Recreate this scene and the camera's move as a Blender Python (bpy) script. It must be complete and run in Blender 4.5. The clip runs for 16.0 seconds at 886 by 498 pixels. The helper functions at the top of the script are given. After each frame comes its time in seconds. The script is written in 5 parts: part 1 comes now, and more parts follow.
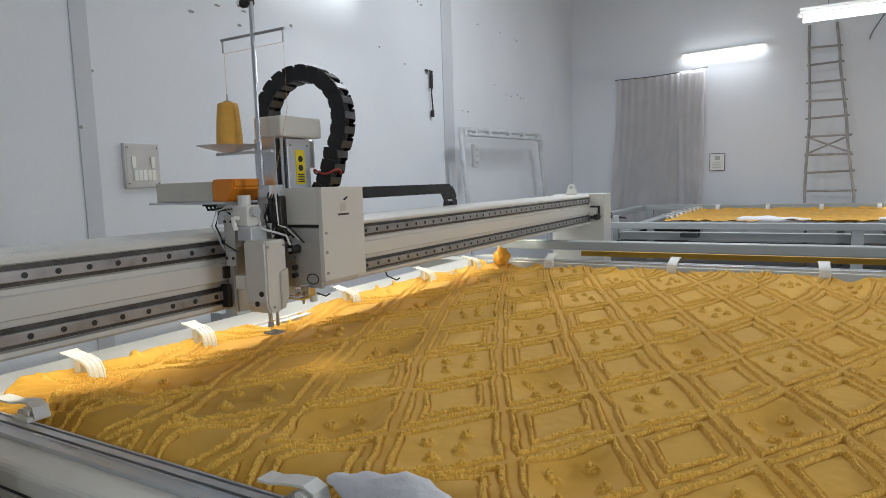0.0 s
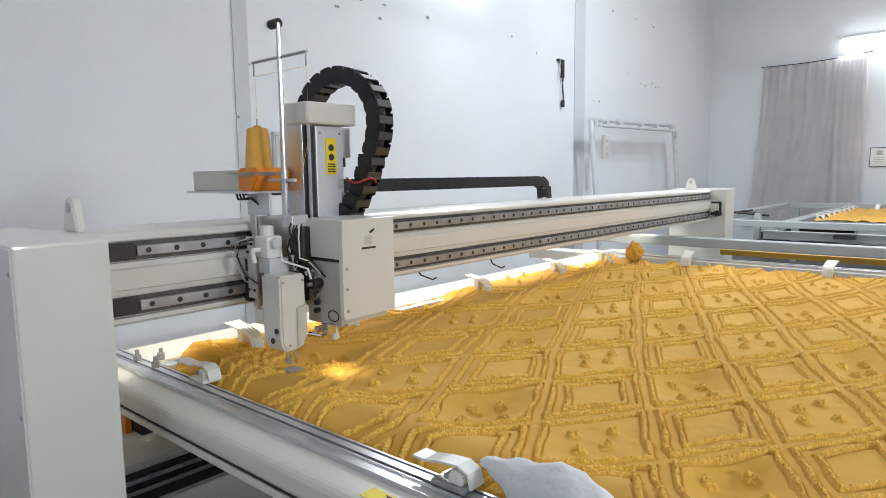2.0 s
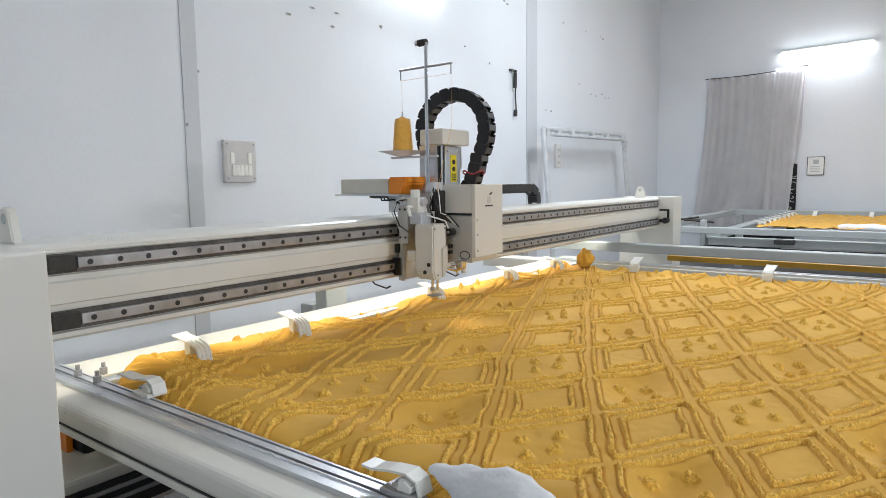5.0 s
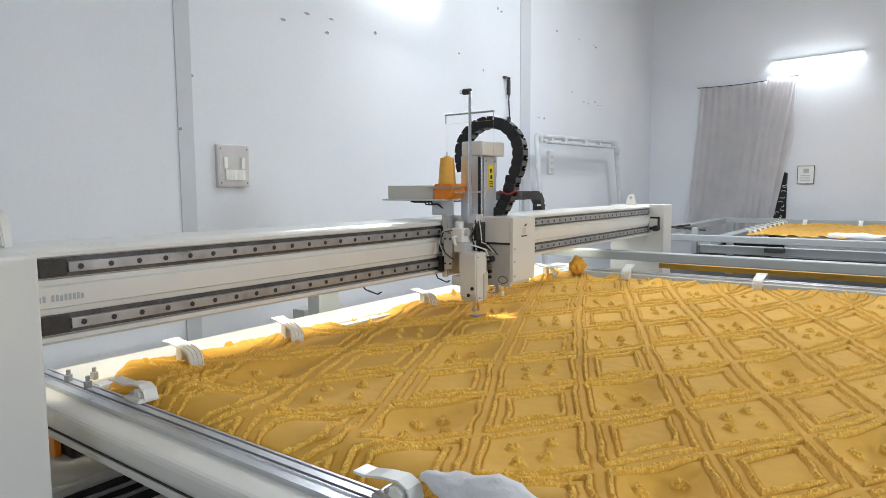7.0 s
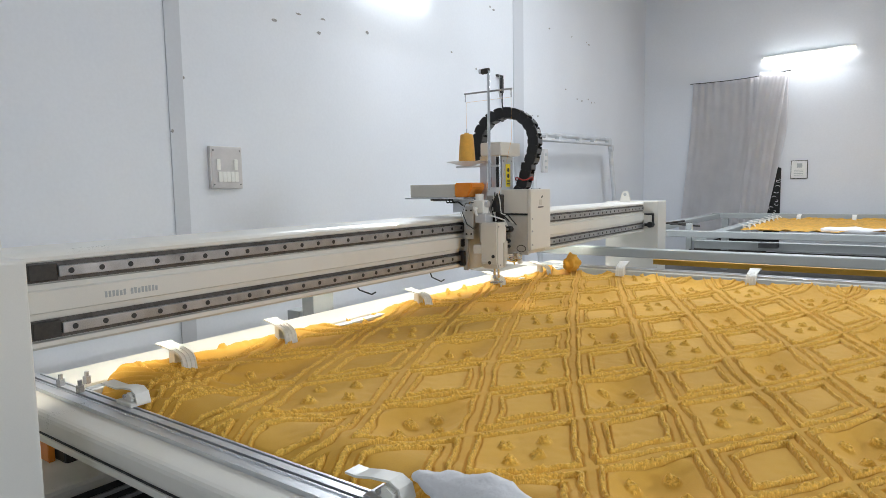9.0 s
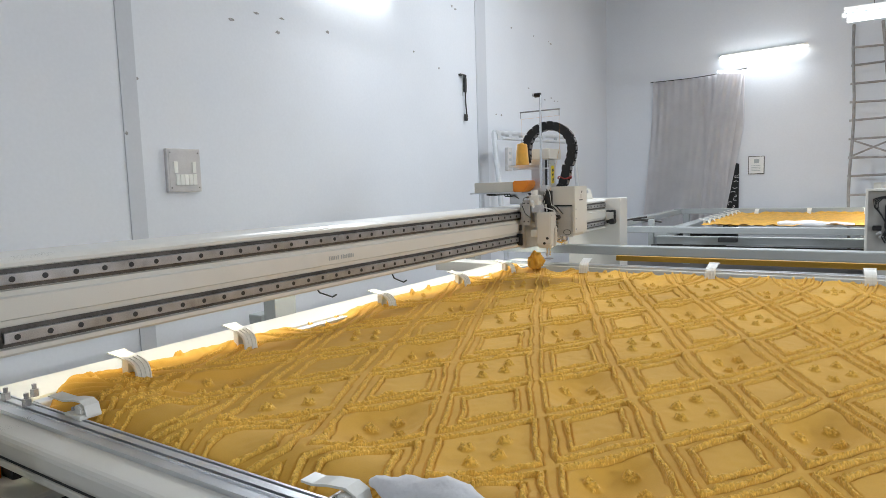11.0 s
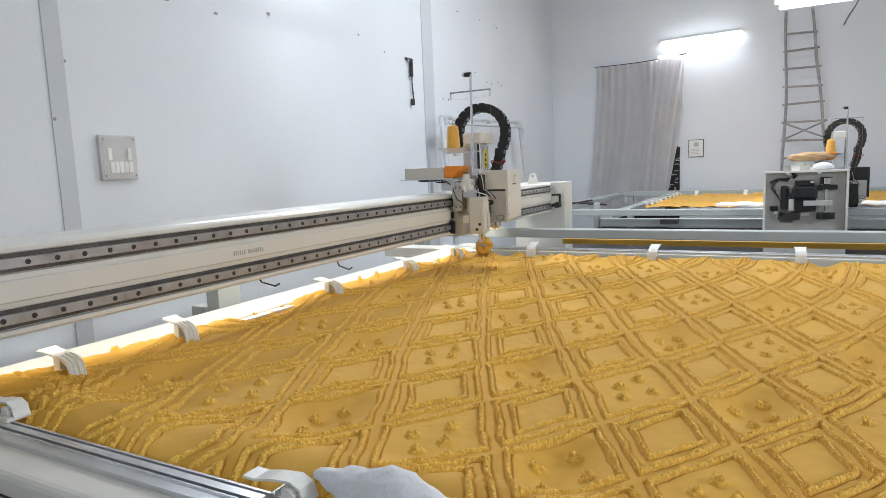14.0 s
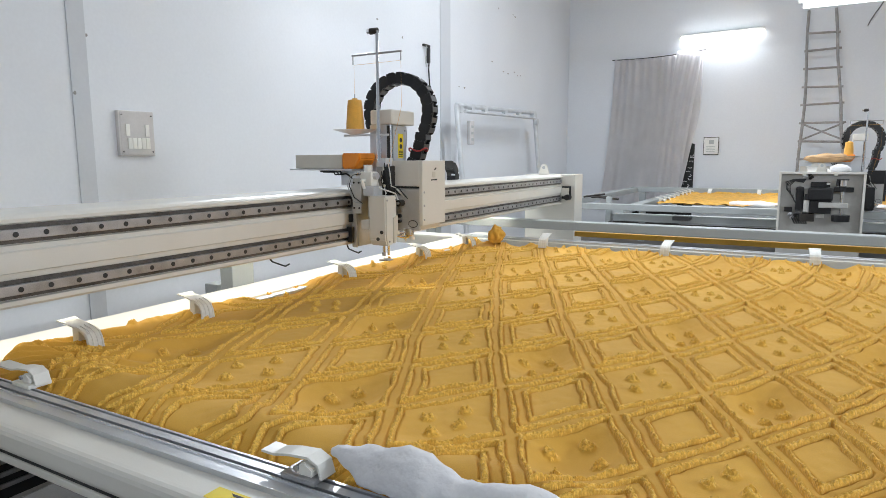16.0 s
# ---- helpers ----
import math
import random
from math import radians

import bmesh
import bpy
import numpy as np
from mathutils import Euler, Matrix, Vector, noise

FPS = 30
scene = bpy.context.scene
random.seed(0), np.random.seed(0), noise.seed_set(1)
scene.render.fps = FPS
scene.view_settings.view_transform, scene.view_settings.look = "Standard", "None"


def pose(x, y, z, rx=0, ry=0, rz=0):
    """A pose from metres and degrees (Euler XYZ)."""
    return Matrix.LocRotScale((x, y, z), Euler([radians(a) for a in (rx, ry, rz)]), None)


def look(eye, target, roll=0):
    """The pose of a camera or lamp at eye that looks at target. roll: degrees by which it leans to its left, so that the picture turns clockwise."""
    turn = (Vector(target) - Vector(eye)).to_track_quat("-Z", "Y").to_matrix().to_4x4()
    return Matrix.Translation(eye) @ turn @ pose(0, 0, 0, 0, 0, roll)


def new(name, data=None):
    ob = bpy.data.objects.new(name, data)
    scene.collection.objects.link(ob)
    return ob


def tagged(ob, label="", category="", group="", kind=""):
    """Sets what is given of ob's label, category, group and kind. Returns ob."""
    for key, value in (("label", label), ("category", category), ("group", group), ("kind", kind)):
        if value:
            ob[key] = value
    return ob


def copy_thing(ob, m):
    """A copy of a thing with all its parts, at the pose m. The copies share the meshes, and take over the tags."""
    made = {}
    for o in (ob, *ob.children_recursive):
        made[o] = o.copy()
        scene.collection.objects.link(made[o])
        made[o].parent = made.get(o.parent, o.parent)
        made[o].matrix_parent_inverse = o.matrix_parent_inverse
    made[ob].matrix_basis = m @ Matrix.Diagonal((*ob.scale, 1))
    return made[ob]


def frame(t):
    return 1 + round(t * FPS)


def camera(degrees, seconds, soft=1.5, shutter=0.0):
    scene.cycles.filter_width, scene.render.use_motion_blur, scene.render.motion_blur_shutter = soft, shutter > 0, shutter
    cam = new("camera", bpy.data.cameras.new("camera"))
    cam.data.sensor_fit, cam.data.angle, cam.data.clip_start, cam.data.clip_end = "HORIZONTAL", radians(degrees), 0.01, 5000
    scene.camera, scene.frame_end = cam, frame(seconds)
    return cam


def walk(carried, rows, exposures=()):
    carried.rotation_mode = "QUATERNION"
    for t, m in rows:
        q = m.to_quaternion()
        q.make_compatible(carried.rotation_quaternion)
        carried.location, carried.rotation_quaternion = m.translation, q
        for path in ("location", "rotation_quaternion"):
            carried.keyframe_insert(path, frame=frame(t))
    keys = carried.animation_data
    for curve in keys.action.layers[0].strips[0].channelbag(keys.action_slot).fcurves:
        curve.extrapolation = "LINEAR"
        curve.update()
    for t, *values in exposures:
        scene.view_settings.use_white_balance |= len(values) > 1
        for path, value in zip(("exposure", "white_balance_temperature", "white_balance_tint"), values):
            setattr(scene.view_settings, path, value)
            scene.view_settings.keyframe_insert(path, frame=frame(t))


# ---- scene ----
cam = camera(69.9, 16.0, soft=0.6)
PATH = [
    (0, (0.208, 0.008, 1.434), (-0.794, 1.726, 1.227), -1.8),
    (0.5, (0.164, -0.026, 1.438), (-1.048, 1.551, 1.226), -1.8),
    (1, (0.139, -0.047, 1.436), (-1.196, 1.426, 1.218), -1.5),
    (1.5, (0.143, -0.052, 1.435), (-1.19, 1.42, 1.203), -0.7),
    (2, (0.148, -0.05, 1.436), (-1.152, 1.453, 1.207), -0.7),
    (2.5, (0.151, -0.049, 1.437), (-1.13, 1.472, 1.216), -0.6),
    (3, (0.151, -0.047, 1.435), (-1.116, 1.483, 1.21), -0.6),
    (3.5, (0.151, -0.044, 1.435), (-1.109, 1.494, 1.216), -0.8),
    (4, (0.164, -0.04, 1.435), (-1.068, 1.521, 1.224), -0.9),
    (6.5, (0.172, -0.054, 1.443), (-1.008, 1.549, 1.245), -0.5),
    (7, (0.174, -0.052, 1.443), (-1.004, 1.553, 1.255), -0.3),
    (7.5, (0.177, -0.051, 1.443), (-0.998, 1.556, 1.252), -0.7),
    (8, (0.18, -0.048, 1.444), (-0.991, 1.562, 1.256), -0.8),
    (8.5, (0.183, -0.046, 1.444), (-0.989, 1.563, 1.253), -0.9),
    (11, (0.199, -0.013, 1.444), (-0.888, 1.655, 1.249), -1.8),
    (11.5, (0.205, -0.005, 1.444), (-0.834, 1.692, 1.247), -1.8),
    (12, (0.212, -0.012, 1.448), (-0.804, 1.701, 1.264), -2.0),
    (12.5, (0.214, -0.013, 1.447), (-0.793, 1.704, 1.257), -1.8),
    (13, (0.216, -0.011, 1.446), (-0.788, 1.707, 1.25), -1.8),
    (13.5, (0.208, 0.01, 1.441), (-0.783, 1.732, 1.215), -1.6),
    (14, (0.207, 0.007, 1.446), (-0.745, 1.748, 1.199), -2.3),
    (14.5, (0.202, 0.005, 1.447), (-0.735, 1.753, 1.183), -2.0),
    (15, (0.201, 0.005, 1.444), (-0.722, 1.759, 1.175), -1.5),
    (15.5, (0.198, 0.0, 1.443), (-0.742, 1.744, 1.169), -1.1),
    (16, (0.185, -0.017, 1.441), (-0.787, 1.709, 1.159), -0.2),
]
walk(cam, [(t, look(eye, target, roll)) for t, eye, target, roll in PATH],
     exposures=[(0.0, -0.38), (0.3, -0.22), (0.6, 0.19), (1.0, 0.27), (4.0, 0.22), (6.5, 0.19), (11.0, 0.05), (16.0, 0.2)])

# ---- world and light ----
world = bpy.data.worlds.new("world")
scene.world = world
world.use_nodes = True
world.node_tree.nodes["Background"].inputs[0].default_value = (0.62, 0.70, 0.82, 1)
world.node_tree.nodes["Background"].inputs[1].default_value = 0.3

TUBE_COLOUR = (0.865, 0.93, 1.0)


def tube_lamp(name, place, target, length, watts):
    data = bpy.data.lights.new(name, "AREA")
    data.shape, data.size, data.size_y = "RECTANGLE", length, 0.12
    data.energy, data.color = watts, TUBE_COLOUR
    ob = new(name, data)
    ob.matrix_world = look(place, target)
    return ob


# ---- materials ----
def surface(name, colour, rough=0.5, metal=0.0, vary=0.08, scale=5.0, bump=0.05, fine=120.0, second=None, sheen=0.0,
            stain=0.0, stain_colour=(0.25, 0.22, 0.18), coat=0.0, alpha=1.0, per_object=0.0):
    """A node material with broad and fine variation of colour and roughness, and fine relief."""
    m = bpy.data.materials.new(name)
    m.use_nodes = True
    t = m.node_tree
    n, l = t.nodes, t.links
    b = n["Principled BSDF"]
    co = n.new("ShaderNodeTexCoord")
    big = n.new("ShaderNodeTexNoise")
    big.inputs["Scale"].default_value, big.inputs["Detail"].default_value = scale, 6
    small = n.new("ShaderNodeTexNoise")
    small.inputs["Scale"].default_value, small.inputs["Detail"].default_value = fine, 3
    l.new(co.outputs["Object"], big.inputs["Vector"])
    l.new(co.outputs["Object"], small.inputs["Vector"])
    mixf = n.new("ShaderNodeMath")
    mixf.operation = "ADD"
    l.new(big.outputs["Fac"], mixf.inputs[0])
    scl = n.new("ShaderNodeMath")
    scl.operation = "MULTIPLY_ADD"
    scl.inputs[1].default_value, scl.inputs[2].default_value = 0.5, -0.25
    l.new(small.outputs["Fac"], scl.inputs[0])
    l.new(scl.outputs[0], mixf.inputs[1])
    ramp = n.new("ShaderNodeValToRGB")
    c0 = tuple(max(0.0, c * (1 - vary)) for c in (second or colour))
    c1 = tuple(min(1.0, c * (1 + vary)) for c in colour)
    ramp.color_ramp.elements[0].position, ramp.color_ramp.elements[1].position = 0.3, 0.7
    ramp.color_ramp.elements[0].color, ramp.color_ramp.elements[1].color = (*c0, 1), (*c1, 1)
    l.new(mixf.outputs[0], ramp.inputs[0])
    out = ramp.outputs[0]
    if stain:
        sn = n.new("ShaderNodeTexNoise")
        sn.inputs["Scale"].default_value, sn.inputs["Detail"].default_value, sn.inputs["Roughness"].default_value = scale * 0.45, 9, 0.7
        l.new(co.outputs["Object"], sn.inputs["Vector"])
        sr = n.new("ShaderNodeValToRGB")
        sr.color_ramp.elements[0].position, sr.color_ramp.elements[1].position = 0.55, 0.78
        l.new(sn.outputs["Fac"], sr.inputs[0])
        k = n.new("ShaderNodeMath")
        k.operation = "MULTIPLY"
        k.inputs[1].default_value = stain
        l.new(sr.outputs[0], k.inputs[0])
        mx = n.new("ShaderNodeMix")
        mx.data_type = "RGBA"
        mx.inputs[7].default_value = (*stain_colour, 1)
        l.new(k.outputs[0], mx.inputs[0])
        l.new(out, mx.inputs[6])
        out = mx.outputs[2]
    if per_object:
        info = n.new("ShaderNodeObjectInfo")
        hs = n.new("ShaderNodeHueSaturation")
        k = n.new("ShaderNodeMath")
        k.operation = "MULTIPLY_ADD"
        k.inputs[1].default_value, k.inputs[2].default_value = per_object, 1 - per_object / 2
        l.new(info.outputs["Random"], k.inputs[0])
        l.new(k.outputs[0], hs.inputs["Value"])
        l.new(out, hs.inputs["Color"])
        out = hs.outputs[0]
    l.new(out, b.inputs["Base Color"])
    rr = n.new("ShaderNodeMapRange")
    rr.inputs[3].default_value, rr.inputs[4].default_value = max(0.03, rough - 0.12), min(1, rough + 0.12)
    l.new(mixf.outputs[0], rr.inputs[0])
    l.new(rr.outputs[0], b.inputs["Roughness"])
    b.inputs["Metallic"].default_value = metal
    b.inputs["Sheen Weight"].default_value = sheen
    b.inputs["Sheen Roughness"].default_value = 0.5
    b.inputs["Coat Weight"].default_value = coat
    if alpha < 1:
        b.inputs["Alpha"].default_value = alpha
    if bump:
        bp = n.new("ShaderNodeBump")
        bp.inputs["Strength"].default_value, bp.inputs["Distance"].default_value = bump, 0.004
        l.new(small.outputs["Fac"], bp.inputs["Height"])
        l.new(bp.outputs[0], b.inputs["Normal"])
    return m


def glowing(name, colour, strength):
    m = bpy.data.materials.new(name)
    m.use_nodes = True
    b = m.node_tree.nodes["Principled BSDF"]
    b.inputs["Base Color"].default_value = (0.9, 0.9, 0.9, 1)
    b.inputs["Emission Color"].default_value = (*colour, 1)
    b.inputs["Emission Strength"].default_value = strength
    return m


WALL = surface("wall_paint", (0.745, 0.77, 0.81), 0.75, vary=0.03, scale=0.8, bump=0.07, fine=45, stain=0.10, stain_colour=(0.55, 0.56, 0.58))
PILASTER = surface("pilaster_paint", (0.58, 0.60, 0.635), 0.75, vary=0.03, scale=1.2, bump=0.07, fine=45)
CEILING = surface("ceiling_paint", (0.8, 0.8, 0.8), 0.8, vary=0.03, scale=1.0, bump=0.1)
FLOOR = surface("floor_cement", (0.17, 0.16, 0.15), 0.6, vary=0.2, scale=1.5, bump=0.2, stain=0.4)
CREAM = surface("cream_enamel", (0.74, 0.72, 0.66), 0.33, vary=0.025, scale=4, bump=0.04, fine=260, coat=0.15, stain=0.08)
CREAM_DARK = surface("cream_plate", (0.62, 0.59, 0.52), 0.38, vary=0.04, scale=8, bump=0.04, stain=0.12)
GREY_PAINT = surface("grey_paint", (0.420, 0.445, 0.445), 0.42, vary=0.05, scale=3, bump=0.05, stain=0.2)
STEEL = surface("rail_steel", (0.42, 0.42, 0.43), 0.36, metal=0.6, vary=0.2, scale=14, bump=0.05, fine=300, stain=0.55, stain_colour=(0.12, 0.09, 0.06))
CHROME = surface("chrome", (0.75, 0.75, 0.76), 0.16, metal=1.0, vary=0.05, scale=20, bump=0.0)
ALU = surface("aluminium", (0.66, 0.68, 0.71), 0.34, metal=0.85, vary=0.06, scale=9, bump=0.03, fine=400)
ALU_PLATE = surface("satin_plate", (0.70, 0.71, 0.73), 0.42, metal=0.55, vary=0.05, scale=6, bump=0.02)
BLACK = surface("black_plastic", (0.011, 0.011, 0.012), 0.42, vary=0.3, scale=30, bump=0.06, per_object=0.6)
CROSSBAR = surface("chain_crossbar", (0.045, 0.045, 0.047), 0.35, vary=0.15, scale=20)
PLATE = surface("machine_plate", (0.54, 0.53, 0.50), 0.4, metal=0.2, vary=0.06, scale=14, bump=0.03, stain=0.25)
DARK = surface("dark_metal", (0.05, 0.045, 0.04), 0.5, metal=0.5, vary=0.3, scale=20, bump=0.1)
GREASE = surface("greasy_channel", (0.11, 0.10, 0.09), 0.4, metal=0.3, vary=0.4, scale=12, bump=0.1)
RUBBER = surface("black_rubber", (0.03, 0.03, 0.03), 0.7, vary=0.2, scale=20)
WHITE_PLASTIC = surface("white_plastic", (0.82, 0.81, 0.76), 0.35, vary=0.04, scale=20, bump=0.03, per_object=0.12)
CONE_THREAD = surface("cone_thread", (0.80, 0.42, 0.07), 0.8, vary=0.08, scale=40, bump=0.4, fine=260, sheen=0.3)
ORANGE = surface("orange_plastic", (0.86, 0.28, 0.02), 0.35, vary=0.05, scale=10, bump=0.02)
YELLOW_LABEL = surface("yellow_label", (0.85, 0.66, 0.03), 0.45, vary=0.06, scale=20, bump=0.0)
YELLOW_GUARD = surface("ochre_guard", (0.62, 0.34, 0.04), 0.5, vary=0.1, scale=3, bump=0.05)
INK = surface("black_ink", (0.03, 0.03, 0.03), 0.6, vary=0.1, bump=0.0)
RED = surface("red_tie", (0.35, 0.03, 0.03), 0.5, vary=0.1, bump=0.0)
GREY_CLOTH = surface("grey_curtain_cloth", (0.84, 0.82, 0.83), 0.9, vary=0.05, scale=3, bump=0.15, fine=300, sheen=0.2)
WHITE_CLOTH = surface("white_cloth", (0.78, 0.78, 0.80), 0.9, vary=0.06, scale=8, bump=0.4, fine=120, sheen=0.3)
BAMBOO = surface("grey_ladder_wood", (0.30, 0.285, 0.28), 0.7, vary=0.25, scale=12, bump=0.2, per_object=0.3)
PIPE = surface("galvanised_pipe", (0.66, 0.68, 0.70), 0.4, metal=0.4, vary=0.1, scale=10, bump=0.05)
PAPER = surface("paper", (0.80, 0.80, 0.78), 0.7, vary=0.04, bump=0.0)
CARD = surface("brown_card", (0.52, 0.33, 0.17), 0.8, vary=0.15, scale=9, bump=0.1)
BOARD = surface("switch_board", (0.60, 0.58, 0.57), 0.4, metal=0.1, vary=0.06, scale=10, bump=0.02, stain=0.25)
CHIP = surface("chipped_plaster", (0.35, 0.34, 0.33), 0.9, vary=0.3, scale=40, bump=0.3)
TUBE = glowing("tube_glow", (0.92, 0.97, 1.0), 8)
LED = glowing("led_strip_glow", (1.0, 0.95, 0.78), 27)
SPOT = glowing("needle_lamp_glow", (1.0, 0.95, 0.82), 420)


def cotton():
    m = surface("mustard_cotton", (0.75, 0.422, 0.062), 0.9, vary=0.05, scale=2.2, bump=0.2, fine=420, sheen=0.05, second=(0.70, 0.38, 0.05))
    return m


COTTON = cotton()
TUFT = surface("mustard_chenille", (0.92, 0.57, 0.105), 0.95, vary=0.12, scale=150, bump=1.0, fine=170, sheen=0.15, second=(0.73, 0.41, 0.058))
COTTON_FAR = surface("mustard_cotton_far", (0.70, 0.37, 0.04), 0.88, vary=0.2, scale=14, bump=0.6, fine=60, sheen=0.08)


# ---- mesh helpers ----
def block(bm, lo, hi, bevel=0.0, seg=2):
    geo = bmesh.ops.create_cube(bm, size=1.0)
    vs = geo["verts"]
    for v in vs:
        v.co = Vector([lo[i] + (v.co[i] + 0.5) * (hi[i] - lo[i]) for i in range(3)])
    if bevel:
        es = list({e for v in vs for e in v.link_edges})
        bmesh.ops.bevel(bm, geom=es, offset=bevel, segments=seg, affect="EDGES", profile=0.6)
    return bm


def rod(bm, a, b, r, seg=12, r2=None):
    a, b = Vector(a), Vector(b)
    d = b - a
    geo = bmesh.ops.create_cone(bm, cap_ends=True, segments=seg, radius1=r, radius2=r if r2 is None else r2, depth=d.length)
    m = Matrix.Translation((a + b) / 2) @ d.to_track_quat("Z", "Y").to_matrix().to_4x4()
    bmesh.ops.transform(bm, matrix=m, verts=geo["verts"])
    return bm


def prism(bm, pts, axis, lo, hi, bevel=0.0):
    """The outline pts, given in the two other axes in order, drawn out along the axis from lo to hi."""
    def at(p, w):
        c = list(p)
        c.insert("xyz".index(axis), w)
        return c
    a = [bm.verts.new(at(p, lo)) for p in pts]
    b = [bm.verts.new(at(p, hi)) for p in pts]
    n = len(pts)
    fs = [bm.faces.new(a), bm.faces.new(b[::-1])]
    for i in range(n):
        fs.append(bm.faces.new((a[i], b[i], b[(i + 1) % n], a[(i + 1) % n])))
    bmesh.ops.recalc_face_normals(bm, faces=fs)
    if bevel:
        es = list({e for f in fs for e in f.edges})
        bmesh.ops.bevel(bm, geom=es, offset=bevel, segments=2, affect="EDGES")
    return bm


def pipe(bm, pts, r, seg=8):
    """A round tube along the points; r may be a function of the place along it, from 0 to 1."""
    pts = [Vector(p) for p in pts]
    rings = []
    up = Vector((0.03, 0.05, 1)).normalized()
    for i, p in enumerate(pts):
        d = (pts[min(i + 1, len(pts) - 1)] - pts[max(i - 1, 0)]).normalized()
        s = d.cross(up)
        s = s.normalized() if s.length > 1e-3 else Vector((1, 0, 0))
        u = s.cross(d).normalized()
        rad = r(i / (len(pts) - 1)) if callable(r) else r
        rings.append([bm.verts.new(p + rad * (math.cos(a) * s + math.sin(a) * u)) for a in [2 * math.pi * k / seg for k in range(seg)]])
    fs = []
    for a, b in zip(rings, rings[1:]):
        for k in range(seg):
            fs.append(bm.faces.new((a[k], a[(k + 1) % seg], b[(k + 1) % seg], b[k])))
    fs += [bm.faces.new(rings[0]), bm.faces.new(rings[-1])]
    bmesh.ops.recalc_face_normals(bm, faces=fs)
    return bm


def sweep_strip(bm, profile, thick, axis, lo, hi):
    """A bent plate: the open profile (in the two other axes), of that thickness, drawn out along the axis."""
    pts = [Vector(p) for p in profile]
    off = []
    for i, p in enumerate(pts):
        d = (pts[min(i + 1, len(pts) - 1)] - pts[max(i - 1, 0)]).normalized()
        off.append(p + Vector((-d.y, d.x)) * thick)
    ring = [tuple(p) for p in pts] + [tuple(p) for p in off[::-1]]
    n = len(pts)

    def at(p, w):
        c = list(p)
        c.insert("xyz".index(axis), w)
        return c
    a = [bm.verts.new(at(p, lo)) for p in ring]
    b = [bm.verts.new(at(p, hi)) for p in ring]
    m = len(ring)
    fs = [bm.faces.new((a[i], b[i], b[(i + 1) % m], a[(i + 1) % m])) for i in range(m)]
    for v in (a, b):
        for i in range(n - 1):
            fs.append(bm.faces.new((v[i], v[i + 1], v[m - 2 - i], v[m - 1 - i])))
    bmesh.ops.recalc_face_normals(bm, faces=fs)
    return bm


def thing(name, base, label, category, group="", kind=""):
    ob = new(name)
    ob.empty_display_size = 0.05
    ob.location = base
    return tagged(ob, label, category, group, kind)


def origin(ob):
    v = Vector((0, 0, 0))
    while ob:
        v += ob.matrix_basis.translation
        ob = ob.parent
    return v


def part(name, bm, material, parent=None, label="", smooth=False):
    """Links the bmesh, whose vertices are in the world, as one mesh under its parent."""
    if parent:
        bmesh.ops.translate(bm, verts=bm.verts, vec=-origin(parent))
    me = bpy.data.meshes.new(name)
    bm.to_mesh(me)
    bm.free()
    me.materials.append(material)
    if smooth:
        me.polygons.foreach_set("use_smooth", [True] * len(me.polygons))
    ob = new(name, me)
    ob.parent = parent
    return tagged(ob, label)


def B():
    return bmesh.new()


# ---- the room ----
XL, YF, XR, YN, ZC = -3.85, 12.1, 6.0, -4.5, 5.2


